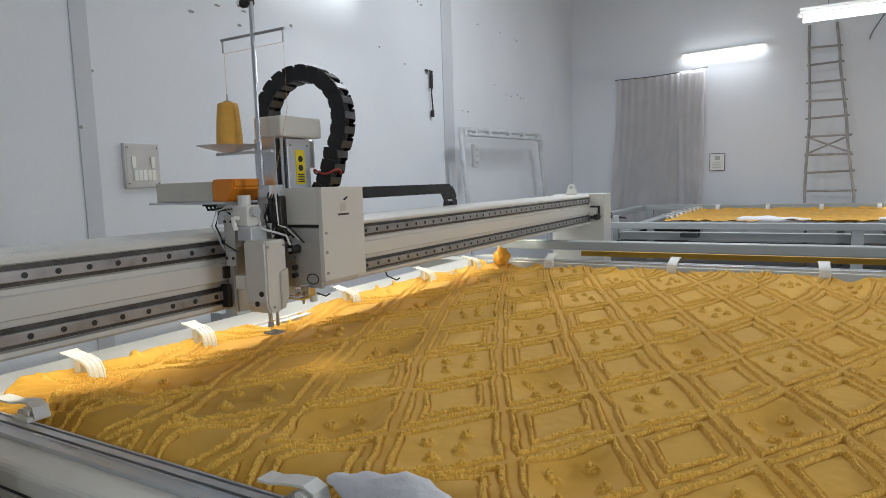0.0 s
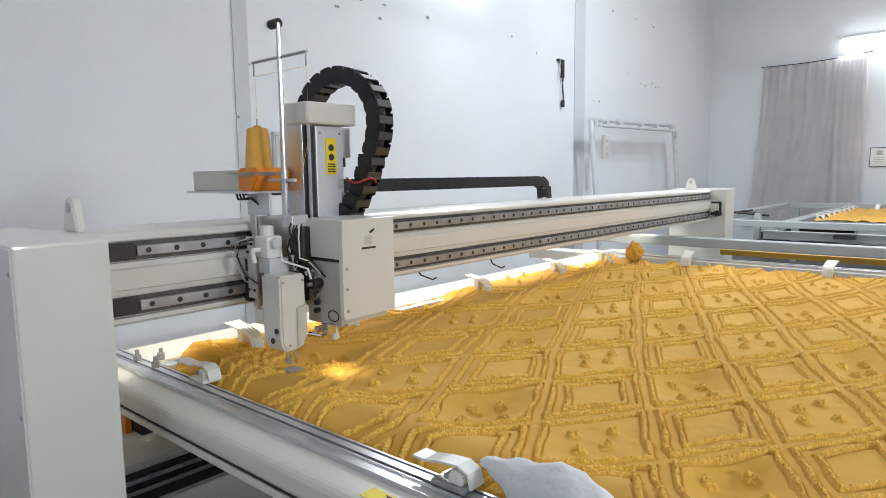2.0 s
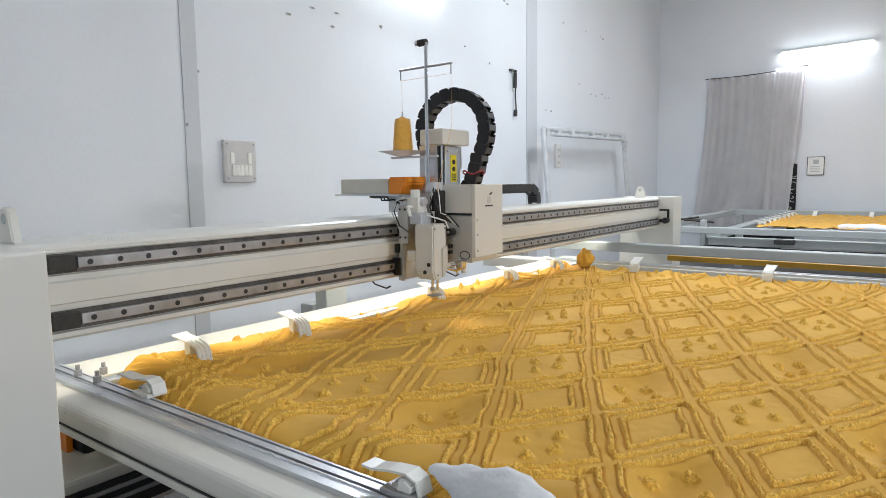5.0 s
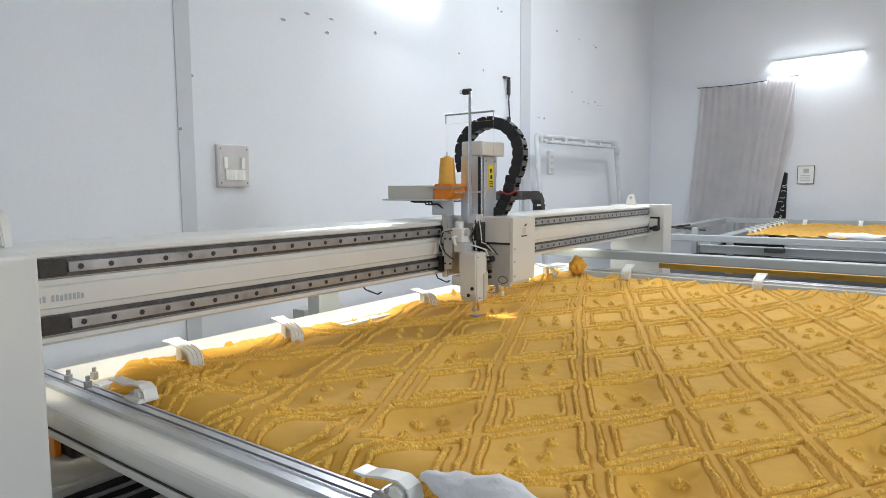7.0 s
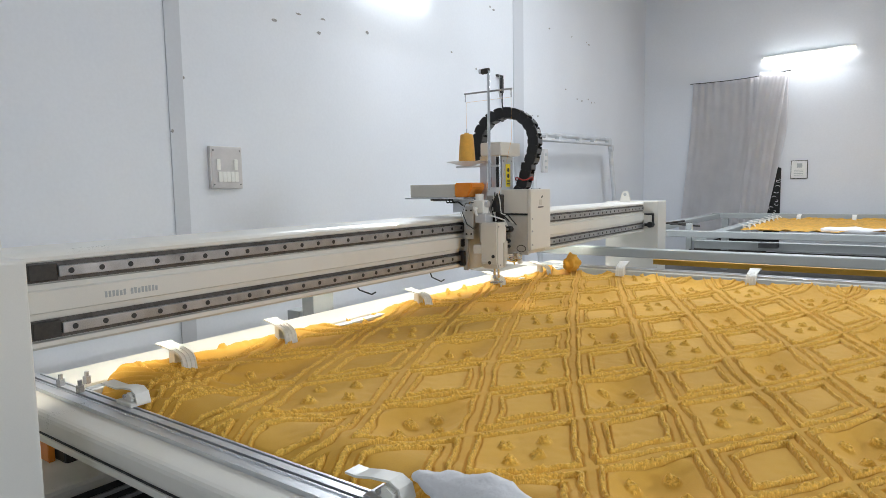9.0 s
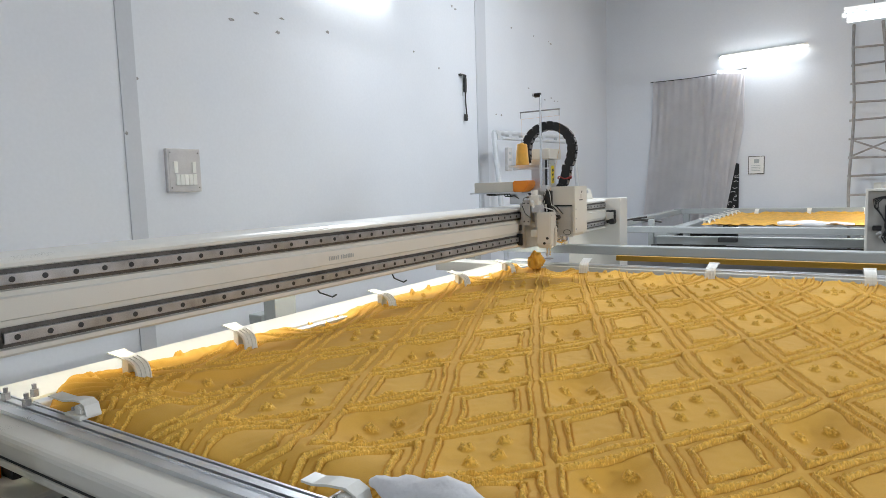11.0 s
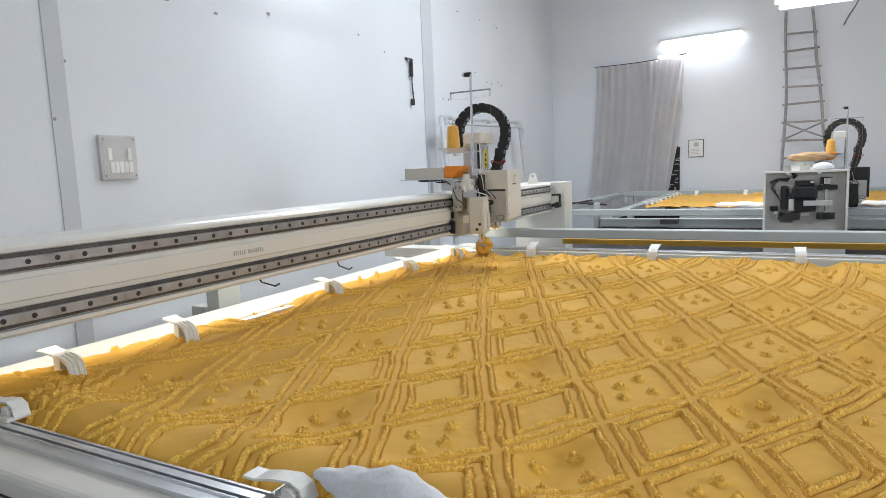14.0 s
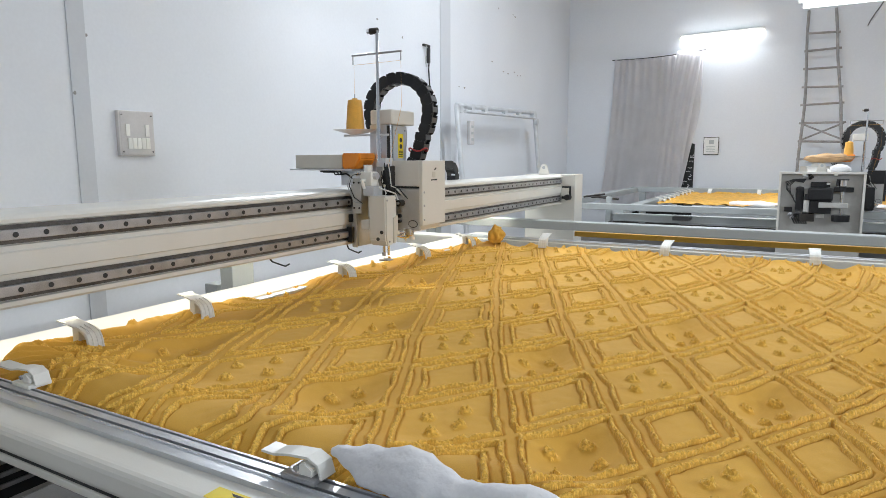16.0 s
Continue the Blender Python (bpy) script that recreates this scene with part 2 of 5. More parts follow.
def room():
    tagged(part("floor", block(B(), (XL - 0.2, YN - 0.2, -0.1), (XR + 0.2, YF + 0.2, 0.0)), FLOOR), "grey cement floor under the machines", "floor", kind="structure")
    tagged(part("ceiling", block(B(), (XL - 0.2, YN - 0.2, ZC), (XR + 0.2, YF + 0.2, ZC + 0.15)), CEILING), "white painted hall ceiling", "ceiling", kind="structure")
    west = tagged(part("wall_west", block(B(), (XL - 0.2, YN, 0.0), (XL, YF, ZC)), WALL), "white painted hall wall with chipped spots", "wall", kind="structure")
    # the far wall is built round the doorway
    bm = B()
    block(bm, (XL - 0.2, YF, 0), (-2.95, YF + 0.2, ZC))
    block(bm, (-1.70, YF, 0), (XR + 0.2, YF + 0.2, ZC))
    block(bm, (-2.95, YF, 2.4), (-1.70, YF + 0.2, ZC))
    tagged(part("wall_north", bm, WALL), "white painted far wall with a curtained doorway", "wall", kind="structure")
    tagged(part("wall_east", block(B(), (XR, YN, 0.0), (XR + 0.2, YF, ZC)), WALL), "white painted side wall", "wall", kind="structure")
    tagged(part("wall_south", block(B(), (XL - 0.2, YN - 0.2, 0.0), (XR + 0.2, YN, ZC)), WALL), "white painted rear wall", "wall", kind="structure")
    # a dim lobby behind the doorway
    bm = B()
    block(bm, (-3.3, YF + 0.2, 0), (-3.2, YF + 1.6, 3.2))
    block(bm, (-1.2, YF + 0.2, 0), (-1.1, YF + 1.6, 3.2))
    block(bm, (-3.3, YF + 1.6, 0), (-1.1, YF + 1.7, 3.2))
    block(bm, (-3.3, YF + 0.2, 3.2), (-1.1, YF + 1.7, 3.3))
    tagged(part("wall_lobby", bm, DARK), "dark lobby walls behind the doorway", "wall", kind="structure")
    # pilasters on the side wall
    for i, y in enumerate((2.455, 7.215)):
        bm = B()
        w = 0.058 if i == 0 else 0.13
        block(bm, (XL, y - w, 0.0), (XL + 0.010, y + w, ZC), 0.003)
        tagged(part(f"trim_{i + 1}", bm, PILASTER), "flat grey-white pilaster on the wall", "pilaster", kind="structure")
    # chips and nail holes in the plaster
    rnd = random.Random(5)
    spots = [(3.33, 2.77), (3.58, 2.87), (3.85, 2.88), (3.80, 2.76), (4.40, 2.87), (6.63, 3.54), (6.55, 3.56), (5.74, 2.91), (6.23, 2.80), (8.1, 3.6),
             (8.83, 3.62), (9.37, 3.63), (9.45, 3.61), (8.62, 2.84), (9.03, 2.74), (9.2, 2.73), (9.57, 2.74), (9.45, 2.78), (7.6, 2.385), (7.75, 2.385), (2.41, 1.86),
             (2.52, 2.23), (9.7, 2.75)]
    for y, z in spots:
        bm = B()
        n = 9
        ry, rz = (0.012, 0.014) if y < 2.7 else (rnd.uniform(0.016, 0.036), rnd.uniform(0.008, 0.016))
        ring = [(y + ry * rnd.uniform(0.5, 1.1) * math.cos(2 * math.pi * k / n), z + rz * rnd.uniform(0.5, 1.1) * math.sin(2 * math.pi * k / n)) for k in range(n)]
        prism(bm, ring, "x", XL - 0.004, XL + 0.004 + (0.010 if abs(y - 2.41) < 0.02 else 0))
        part("plaster_chip", bm, CHIP, west)
    return west


def tube_fixture(name, a, b, out, label, watts, hang=0.0):
    """A batten fluorescent lamp from a to b; out is the way that it shines."""
    a, b, out = Vector(a), Vector(b), Vector(out).normalized()
    ob = thing(name, (a + b) / 2, label, "lamp", "tube lights of the hall")
    d = (b - a).normalized()
    bm = B()
    rod(bm, a - out * 0.02, b - out * 0.02, 0.028, 8)
    part("batten", bm, WHITE_PLASTIC, ob)
    # drawn thicker than a bare tube: the halo is put into its shape
    part("tube", rod(B(), a + out * 0.065 + d * 0.03, b + out * 0.065 - d * 0.03, 0.045, 16), TUBE, ob, "glowing white tube", True)
    for p in (a, b):
        bm = B()
        block(bm, p - Vector((0.02, 0.02, 0.02)) + out * 0.03, p + Vector((0.02, 0.02, 0.02)) + out * 0.03, 0.004)
        part("lamp_holder", bm, WHITE_PLASTIC, ob)
    if hang:
        for k in (0.2, 0.8):
            p = a.lerp(b, k)
            part("hanger_wire", rod(B(), p, p + Vector((0, 0, hang)), 0.003, 6), DARK, ob)
    mid = (a + b) / 2 + out * 0.13
    tube_lamp(name + "_light", mid, mid + out, (b - a).length, watts)
    return ob


def lights():
    tube_fixture("tube_light", (XL + 0.04, 4.1, 3.42), (XL + 0.04, 5.3, 3.42), (1, 0, -0.3), "glowing fluorescent batten on the side wall", 74)
    tube_fixture("tube_light", (-1.83, YF - 0.05, 3.52), (-0.51, YF - 0.05, 3.545), (0, -1, -0.9), "glowing fluorescent batten above the curtained doorway", 15)
    tube_fixture("tube_light", (0.05, 8.0, 3.12), (1.35, 8.0, 3.12), (0, 0, -1), "fluorescent batten hung on wires from the ceiling", 20, ZC - 3.12)
    # the last three battens are added out of view to light cloth and walls
    tube_fixture("tube_light", (-1.7, 6.6, ZC - 0.06), (-0.5, 6.6, ZC - 0.06), (0, 0, -1), "added fluorescent batten on the hall ceiling, out of view", 130)
    tube_fixture("tube_light", (XR - 0.04, 1.2, 2.7), (XR - 0.04, 2.4, 2.7), (-1, 0, 0), "added fluorescent batten on the opposite wall, out of view", 125)
    tube_fixture("tube_light", (0.6, YN + 0.04, 3.4), (1.8, YN + 0.04, 3.4), (0, 1, 0), "added fluorescent batten on the rear wall, out of view", 40)


# ---- the tables ----
def table_frame(dx, dy, label):
    """The steel frame on which the bedspread is stretched; machine coordinates moved by dx, dy."""
    o = Vector((dx, dy, 0))
    ob = thing("machine_table", (dx + 0.2, dy + 2.7, 0), label, "machine table", "machine tables")

    def blk(lo, hi, bev=0.0, seg=2):
        return block(B(), Vector(lo) + o, Vector(hi) + o, bev, seg)
    x0, x1 = -2.7, 2.6
    # near beam: a rounded white tube with a slotted aluminium profile on top
    part("front_beam", blk((x0, 0.685, 0.772), (x1, 0.862, 0.838), 0.026, 5), CREAM, ob)
    part("beam_gap", blk((x0, 0.697, 0.765), (x1, 0.85, 0.7715)), INK, ob, "dark joint under the beam")
    part("beam_lip", blk((x0, 0.692, 0.745), (x1, 0.862, 0.7645), 0.004), CREAM, ob)
    prof = [(0.742, 0.838), (0.742, 0.850), (0.762, 0.850), (0.764, 0.846), (0.784, 0.846), (0.786, 0.850), (0.790, 0.850), (0.790, 0.842), (0.802, 0.842), (0.802, 0.850),
            (0.828, 0.850), (0.830, 0.842), (0.838, 0.842), (0.838, 0.850), (0.846, 0.850), (0.846, 0.838)]
    for y0, flip in ((0.0, 1), (4.955, -1)):
        bm = B()
        pts = [(flip * (p[0] if flip < 0 else 0.846 - 0.76 * (0.846 - p[0])) + y0 + (0.0 if flip > 0 else 0.24), p[1]) for p in prof]
        if flip < 0:
            pts = pts[::-1]
        prism(bm, [(p[0] + dy, p[1]) for p in pts], "x", -2.13 + dx, x1 + dx)
        part("slotted_profile", bm, ALU, ob, "grooved bare aluminium profile")
    # black strips laid in the grooves draw the shade inside them
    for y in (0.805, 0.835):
        part("groove_shadow", blk((-2.12, y, 0.8385), (x1, y + 0.006, 0.8425)), RUBBER, ob, "black strip standing in for the groove's shade")
    # far beam, its guard and guideway
    part("rear_beam", blk((x0 - 0.15, 4.74, 0.885), (x1, 4.86, 0.952), 0.008), GREY_PAINT, ob)
    part("guard", blk((-1.40, 4.98, 0.812), (x1, 5.02, 0.852), 0.003), YELLOW_GUARD, ob, "long ochre yellow guard strip")
    part("far_profile_bed", blk((x0, 4.32, 0.76), (x1, 4.5, 0.837), 0.006), CREAM, ob)
    part("rear_guide_beam", blk((x0 - 0.2, 5.03, 0.3), (x1, 5.3, 0.45), 0.01), GREY_PAINT, ob)
    # side beam, broad and white
    part("side_beam", blk((-2.17, 0.75, 0.76), (-1.93, 4.74, 0.832), 0.008), CREAM, ob, "broad white side beam")
    part("clamp_bar", blk((-1.86, 0.86, 0.80), (-1.82, 4.25, 0.845), 0.006), ALU, ob)
    for x, y in ((-1.925, 0.818), (-1.805, 0.822), (-1.945, 0.905)):
        bm = B()
        p = Vector((x, y, 0.856 if y < 0.85 else 0.84)) + o
        rod(bm, p - Vector((0, 0, 0.01)), p + Vector((0, 0, 0.014)), 0.013, 6)
        rod(bm, p + Vector((0, 0, 0.014)), p + Vector((0, 0, 0.03)), 0.007, 8)
        part("frame_bolt", bm, STEEL, ob)
    for x in (-2.62, 0.2, 2.4):
        for y in (0.77, 2.4, 4.8) if x != 0.2 else (0.77, 2.4):
            part("leg", blk((x - 0.05, y - 0.05, 0.0), (x + 0.05, y + 0.05, 0.76 if y < 4 else 0.886), 0.006), GREY_PAINT, ob)
    for y in (0.77, 4.8):
        part("foot_rail", blk((x0 + 0.1, y - 0.03, 0.18), (x1 - 0.1, y + 0.03, 0.24), 0.005), GREY_PAINT, ob)
    # guideway beside the near beam, on which the gantry runs
    part("guide_beam", blk((x0 - 0.3, 0.30, 0.12), (x1, 0.55, 0.19), 0.01), CREAM, ob)
    # slats under the cloth
    for k in range(6):
        y = 1.1 + k * 0.58
        part("cross_bar", blk((-1.9, y, 0.62), (x1 - 0.2, y + 0.05, 0.68), 0.005), GREY_PAINT, ob)
    part("bracket_post", blk((-2.45, 2.27, 0.0), (-2.36, 2.42, 0.895), 0.005), GREY_PAINT, ob)
    return ob


FX0, FX1, FY0, FY1 = -1.90, 1.45, 0.858, 4.10


def bedspread():
    """The mustard bedspread, a fine sheet with tufted lozenges: half-diagonals 0.15 and 0.25 m."""
    def spaced(lo, hi, first, last):
        """Places from lo to hi, whose spacing grows from first to last."""
        n = int((hi - lo) / (0.5 * (first + last)))
        w = np.concatenate([[0], np.cumsum(np.linspace(first, last, n))])
        return lo + (hi - lo) * w / w[-1]
    xs = np.concatenate([np.linspace(FX0, 0.5, 1060), spaced(0.5, FX1, 0.0031, 0.007)[1:]])
    ys = spaced(FY0, FY1, 0.0023, 0.0043)
    nx, ny = len(xs), len(ys)
    gx, gy = np.meshgrid(xs, ys)
    rng = np.random.default_rng(7)

    def soft(cells_x, cells_y, seed):
        """Smooth random field, interpolated from a coarse grid."""
        r = np.random.default_rng(seed).standard_normal((cells_y + 3, cells_x + 3))
        u = (gx - FX0) / (FX1 - FX0) * cells_x
        v = (gy - FY0) / (FY1 - FY0) * cells_y
        i, j = np.floor(u).astype(int), np.floor(v).astype(int)
        fu, fv = u - i, v - j
        fu, fv = fu * fu * (3 - 2 * fu), fv * fv * (3 - 2 * fv)
        return ((r[j, i] * (1 - fu) + r[j, i + 1] * fu) * (1 - fv) + (r[j + 1, i] * (1 - fu) + r[j + 1, i + 1] * fu) * fv)

    # distance from the two stretched edges and the near corner
    dl, dn = gx - FX0, gy - FY0
    corner = np.exp(-(dl ** 2 + dn ** 2) / 0.30)
    wx = gx + 0.004 * soft(7, 7, 1) + 0.003 * soft(30, 30, 2) + corner * 0.03 * soft(9, 9, 3)
    wy = gy + 0.004 * soft(7, 7, 4) + 0.003 * soft(30, 30, 5) + corner * 0.04 * soft(9, 9, 6)
    # the pattern is drawn out away from the near rail and skewed towards the side beam
    ex, ey = np.minimum(wx, 0.5) + 0.3, wy - 2.2
    beyond = np.maximum(wx - 0.5, 0)
    p = -0.089 + 6.509 * ex - 0.138 * ey + 0.507 * ex ** 2 - 0.015 * ex * ey + 0.198 * ey ** 2 - 0.027 * ex ** 2 * ey + 7.2 * beyond
    q = 2.731 + 0.494 * ex + 3.399 * ey - 0.299 * ex ** 2 + 0.037 * ex * ey - 0.328 * ey ** 2 - 0.32 * ex ** 2 * ey - 0.205 * ex * ey ** 2 - 0.026 * ey ** 3
    u, v = (p + q) / 2, (p - q) / 2
    a, b = 0.152, 1 / np.maximum(np.gradient(q, ys, axis=0), 1.5)
    iu, iv = np.round(u), np.round(v)
    fu, fv = u - iu, v - iv
    r = 2 * np.maximum(np.abs(fu), np.abs(fv))
    odd = (iu - iv) % 2 == 1
    # in-cell offsets in metres
    lx, ly = (fu + fv) * a, (fu - fv) * b
    metre = 0.5 / np.hypot(0.5 / a, 0.5 / b)
    fuzz = rng.standard_normal(gx.shape)
    loops = np.clip(soft(520, 500, 31), -1.6, 1.6)
    wob = 0.016 * soft(70, 66, 8) + 0.007 * soft(240, 230, 32)

    def ridge(at, width):
        d = (r - at + wob) * metre
        return np.exp(-np.abs(d / width) ** 6), np.exp(-((np.abs(d) - 1.55 * width) / (0.42 * width)) ** 2)
    pile, tuck = ridge(0.845, 0.0052)
    inner, tuck_in = ridge(0.55, 0.0052)
    inner, tuck_in = inner * ~odd, tuck_in * ~odd
    tuck = np.maximum(tuck, tuck_in)
    outline = pile
    pile = np.maximum(pile, inner)
    dots = np.zeros_like(gx)
    for ox, oy in ((0.045, 0.0), (-0.045, 0.0), (0.0, 0.075), (0.0, -0.075)):
        jx, jy = 0.010 * np.sin(iu * 5.1 + iv * 3.3 + ox * 90), 0.010 * np.cos(iu * 2.7 - iv * 4.9 + oy * 70)
        d2 = ((lx - ox - jx) / 0.0165) ** 2 + ((ly - oy - jy) / 0.0155) ** 2 * (1 + 0.35 * loops)
        dots = np.maximum(dots, np.exp(-np.abs(d2) ** 3))
    dots *= odd
    calm = np.clip((dl - 0.02) / 0.10, 0.15, 1)
    # each worn tuft stands a little differently
    worn = 0.75 + 0.25 * np.clip(soft(120, 110, 9), -1, 1)
    z = 0.842 + ((0.0105 + 0.0028 * loops + 0.0009 * fuzz) * pile * worn - 0.0080 * tuck) * calm + (0.0135 + 0.0052 * loops + 0.0007 * fuzz) * dots
    # plain cloth sags between the tufts, more in some cells
    deep = iu % 2 == 0
    z -= odd * np.where(deep, 0.034, 0.001) * np.clip(1 - (fu * fu + fv * fv) / 0.21, 0, 1) ** 1.2
    z += 0.004 * soft(6, 6, 10) + 0.0016 * soft(26, 24, 11) + 0.0006 * soft(150, 140, 12)
    # wrinkles that fan from the near corner
    ang = np.arctan2(dn + 0.02, dl + 0.02)
    dist = np.hypot(dl, dn)
    z += 0.009 * np.sin(ang * 38 + 2.2 * soft(8, 8, 13)) * np.exp(-((dist - 0.28) / 0.2) ** 2)
    # hems on the clamp bars
    hem = np.exp(-((dl - 0.05) / 0.045) ** 2)
    z += hem * (0.024 + 0.0035 * soft(4, 40, 14) + 0.0016 * np.sin(gy * 75 + 3 * soft(5, 30, 15)))
    far = np.exp(-((FY1 - gy - 0.03) / 0.05) ** 2)
    z += far * (0.016 + 0.006 * soft(60, 4, 16))
    z += 0.020 * np.exp(-((dl - 0.07) ** 2 + (dn - 0.13) ** 2) / 0.012)
    # rolled edges go down over the bars
    def roll(d, rad, depth):
        k = np.clip(1 - d / rad, 0, 1)
        return depth * (1 - np.sqrt(np.clip(1 - k * k, 0, 1)))
    z += 0.022 * np.exp(-((dn - 0.13) / 0.07) ** 2) * (1 + 0.25 * soft(16, 3, 33)) * np.clip(dl / 0.3, 0, 1)
    z -= roll(dn, 0.10 + 0.02 * soft(14, 2, 17), 0.062) * (1 + 0.10 * np.sin(gx * 60 + 2 * soft(20, 3, 18)))
    z -= roll(dl, 0.035, 0.045) + roll(FY1 - gy, 0.03, 0.04)
    # the edges are not quite straight; the near corner is rounded
    px = gx + 0.007 * np.exp(-dl / 0.05) * soft(3, 16, 19) + 0.03 * np.exp(-(dl / 0.12) ** 2) * np.exp(-(dn / 0.07) ** 2)
    py = gy + 0.010 * np.exp(-(FY1 - gy) / 0.05) * soft(16, 3, 20) + 0.006 * np.exp(-dn / 0.05) * soft(22, 3, 21) + 0.04 * np.exp(-(dn / 0.12) ** 2) * np.exp(-(dl / 0.07) ** 2)
    verts = np.stack([px, py, z], -1).reshape(-1, 3)
    idx = np.arange(nx * ny).reshape(ny, nx)
    quads = np.stack([idx[:-1, :-1], idx[:-1, 1:], idx[1:, 1:], idx[1:, :-1]], -1).reshape(-1, 4)
    ob = thing("bedspread", (0, 0, 0.84), "mustard yellow cotton bedspread with tufted diamonds, clamped on the frame", "bedspread")

    def cells(a):
        return (a[:-1, :-1] + a[:-1, 1:] + a[1:, 1:] + a[1:, :-1]).ravel() / 4
    edge = cells(dl) < 0.075
    knots, rim, mid = cells(dots) > 0.35, cells(outline) > 0.35, cells(inner) > 0.35
    verts[:, 2] -= 0.84
    cell = np.rint(iu[:-1, :-1] * 1000 + iv[:-1, :-1]).astype(int).ravel()

    def sheet(name, q, mat, lab="", kind=""):
        used, flat = np.unique(q, return_inverse=True)
        me = bpy.data.meshes.new(name)
        me.vertices.add(len(used))
        me.vertices.foreach_set("co", verts[used].ravel())
        me.loops.add(q.size)
        me.loops.foreach_set("vertex_index", flat.ravel())
        me.polygons.add(len(q))
        me.polygons.foreach_set("loop_start", np.arange(0, q.size, 4))
        me.polygons.foreach_set("use_smooth", np.full(len(q), mat is COTTON))
        me.update(calc_edges=True)
        me.materials.append(mat)
        piece = new(name, me)
        piece.parent = ob
        tagged(piece, lab, kind=kind)
    sheet("hem", quads[edge], COTTON, "gathered hem along the clamp bar")
    sheet("ground_cloth", quads[~(edge | knots | rim | mid)], COTTON, "plain mustard ground cloth")
    sheet("tuft_knot", quads[knots & ~edge], TUFT, "small tufted knots, four to a diamond", "stuff")
    for name, pick in (("diamond_outline", rim & ~knots & ~edge), ("inner_diamond", mid & ~rim & ~knots & ~edge)):
        q, c = quads[pick], cell[pick]
        order = np.argsort(c, kind="stable")
        q, c = q[order], c[order]
        cuts = np.flatnonzero(np.diff(c)) + 1
        for run in np.split(q, cuts):
            if len(run):
                sheet(name, run, TUFT)
    return ob


def knot(x, y, z):
    """The gathered corner of the cloth that stands up by the far clamps."""
    bm = B()
    bmesh.ops.create_icosphere(bm, subdivisions=4, radius=1.0)
    for v in bm.verts:
        d = v.co.normalized()
        ang = math.atan2(d.y, d.x)
        f = 1 + 0.07 * math.sin(ang * 5 + 3 * d.z) + 0.34 * noise.noise(d * 2.1) + 0.14 * noise.noise(d * 5)
        v.co = Vector((0.055 * d.x * f, 0.05 * d.y * f, 0.075 * d.z * f * (0.8 + 0.2 * d.z)))
    bmesh.ops.translate(bm, verts=bm.verts, vec=(x, y, z))
    ob = part("cloth_bunch", bm, COTTON, smooth=True)
    return tagged(ob, "gathered mustard corner of cloth standing on the frame", "cloth")


def clamp(m, group):
    """A ribbed white plastic clamp. In its own space the cloth lies towards +x."""
    ob = thing("frame_clamp", (0, 0, 0), "ribbed white plastic clamp on the cloth's edge", "clamp", group)
    pro = [(-0.068, 0.078), (-0.040, 0.073), (-0.01, 0.066), (0.018, 0.057), (0.033, 0.047), (0.042, 0.031), (0.046, 0.013), (0.048, -0.004)]
    part("jaw", sweep_strip(B(), pro, -0.005, "y", -0.028, 0.028), WHITE_PLASTIC, ob)
    for y in (-0.024, -0.008, 0.008, 0.024):
        rib = [(p[0], p[1] + 0.0) for p in pro[2:]]
        part("rib", sweep_strip(B(), rib, 0.0035, "y", y - 0.0025, y + 0.0025), WHITE_PLASTIC, ob)
    part("lever", sweep_strip(B(), [(-0.069, 0.0785), (-0.086, 0.083), (-0.092, 0.081)], 0.004, "y", -0.031, 0.031), WHITE_PLASTIC, ob)
    part("hinge_block", block(B(), (-0.035, -0.02, 0.0), (-0.005, 0.02, 0.060), 0.003), WHITE_PLASTIC, ob)
    ob.matrix_basis = m
    return ob


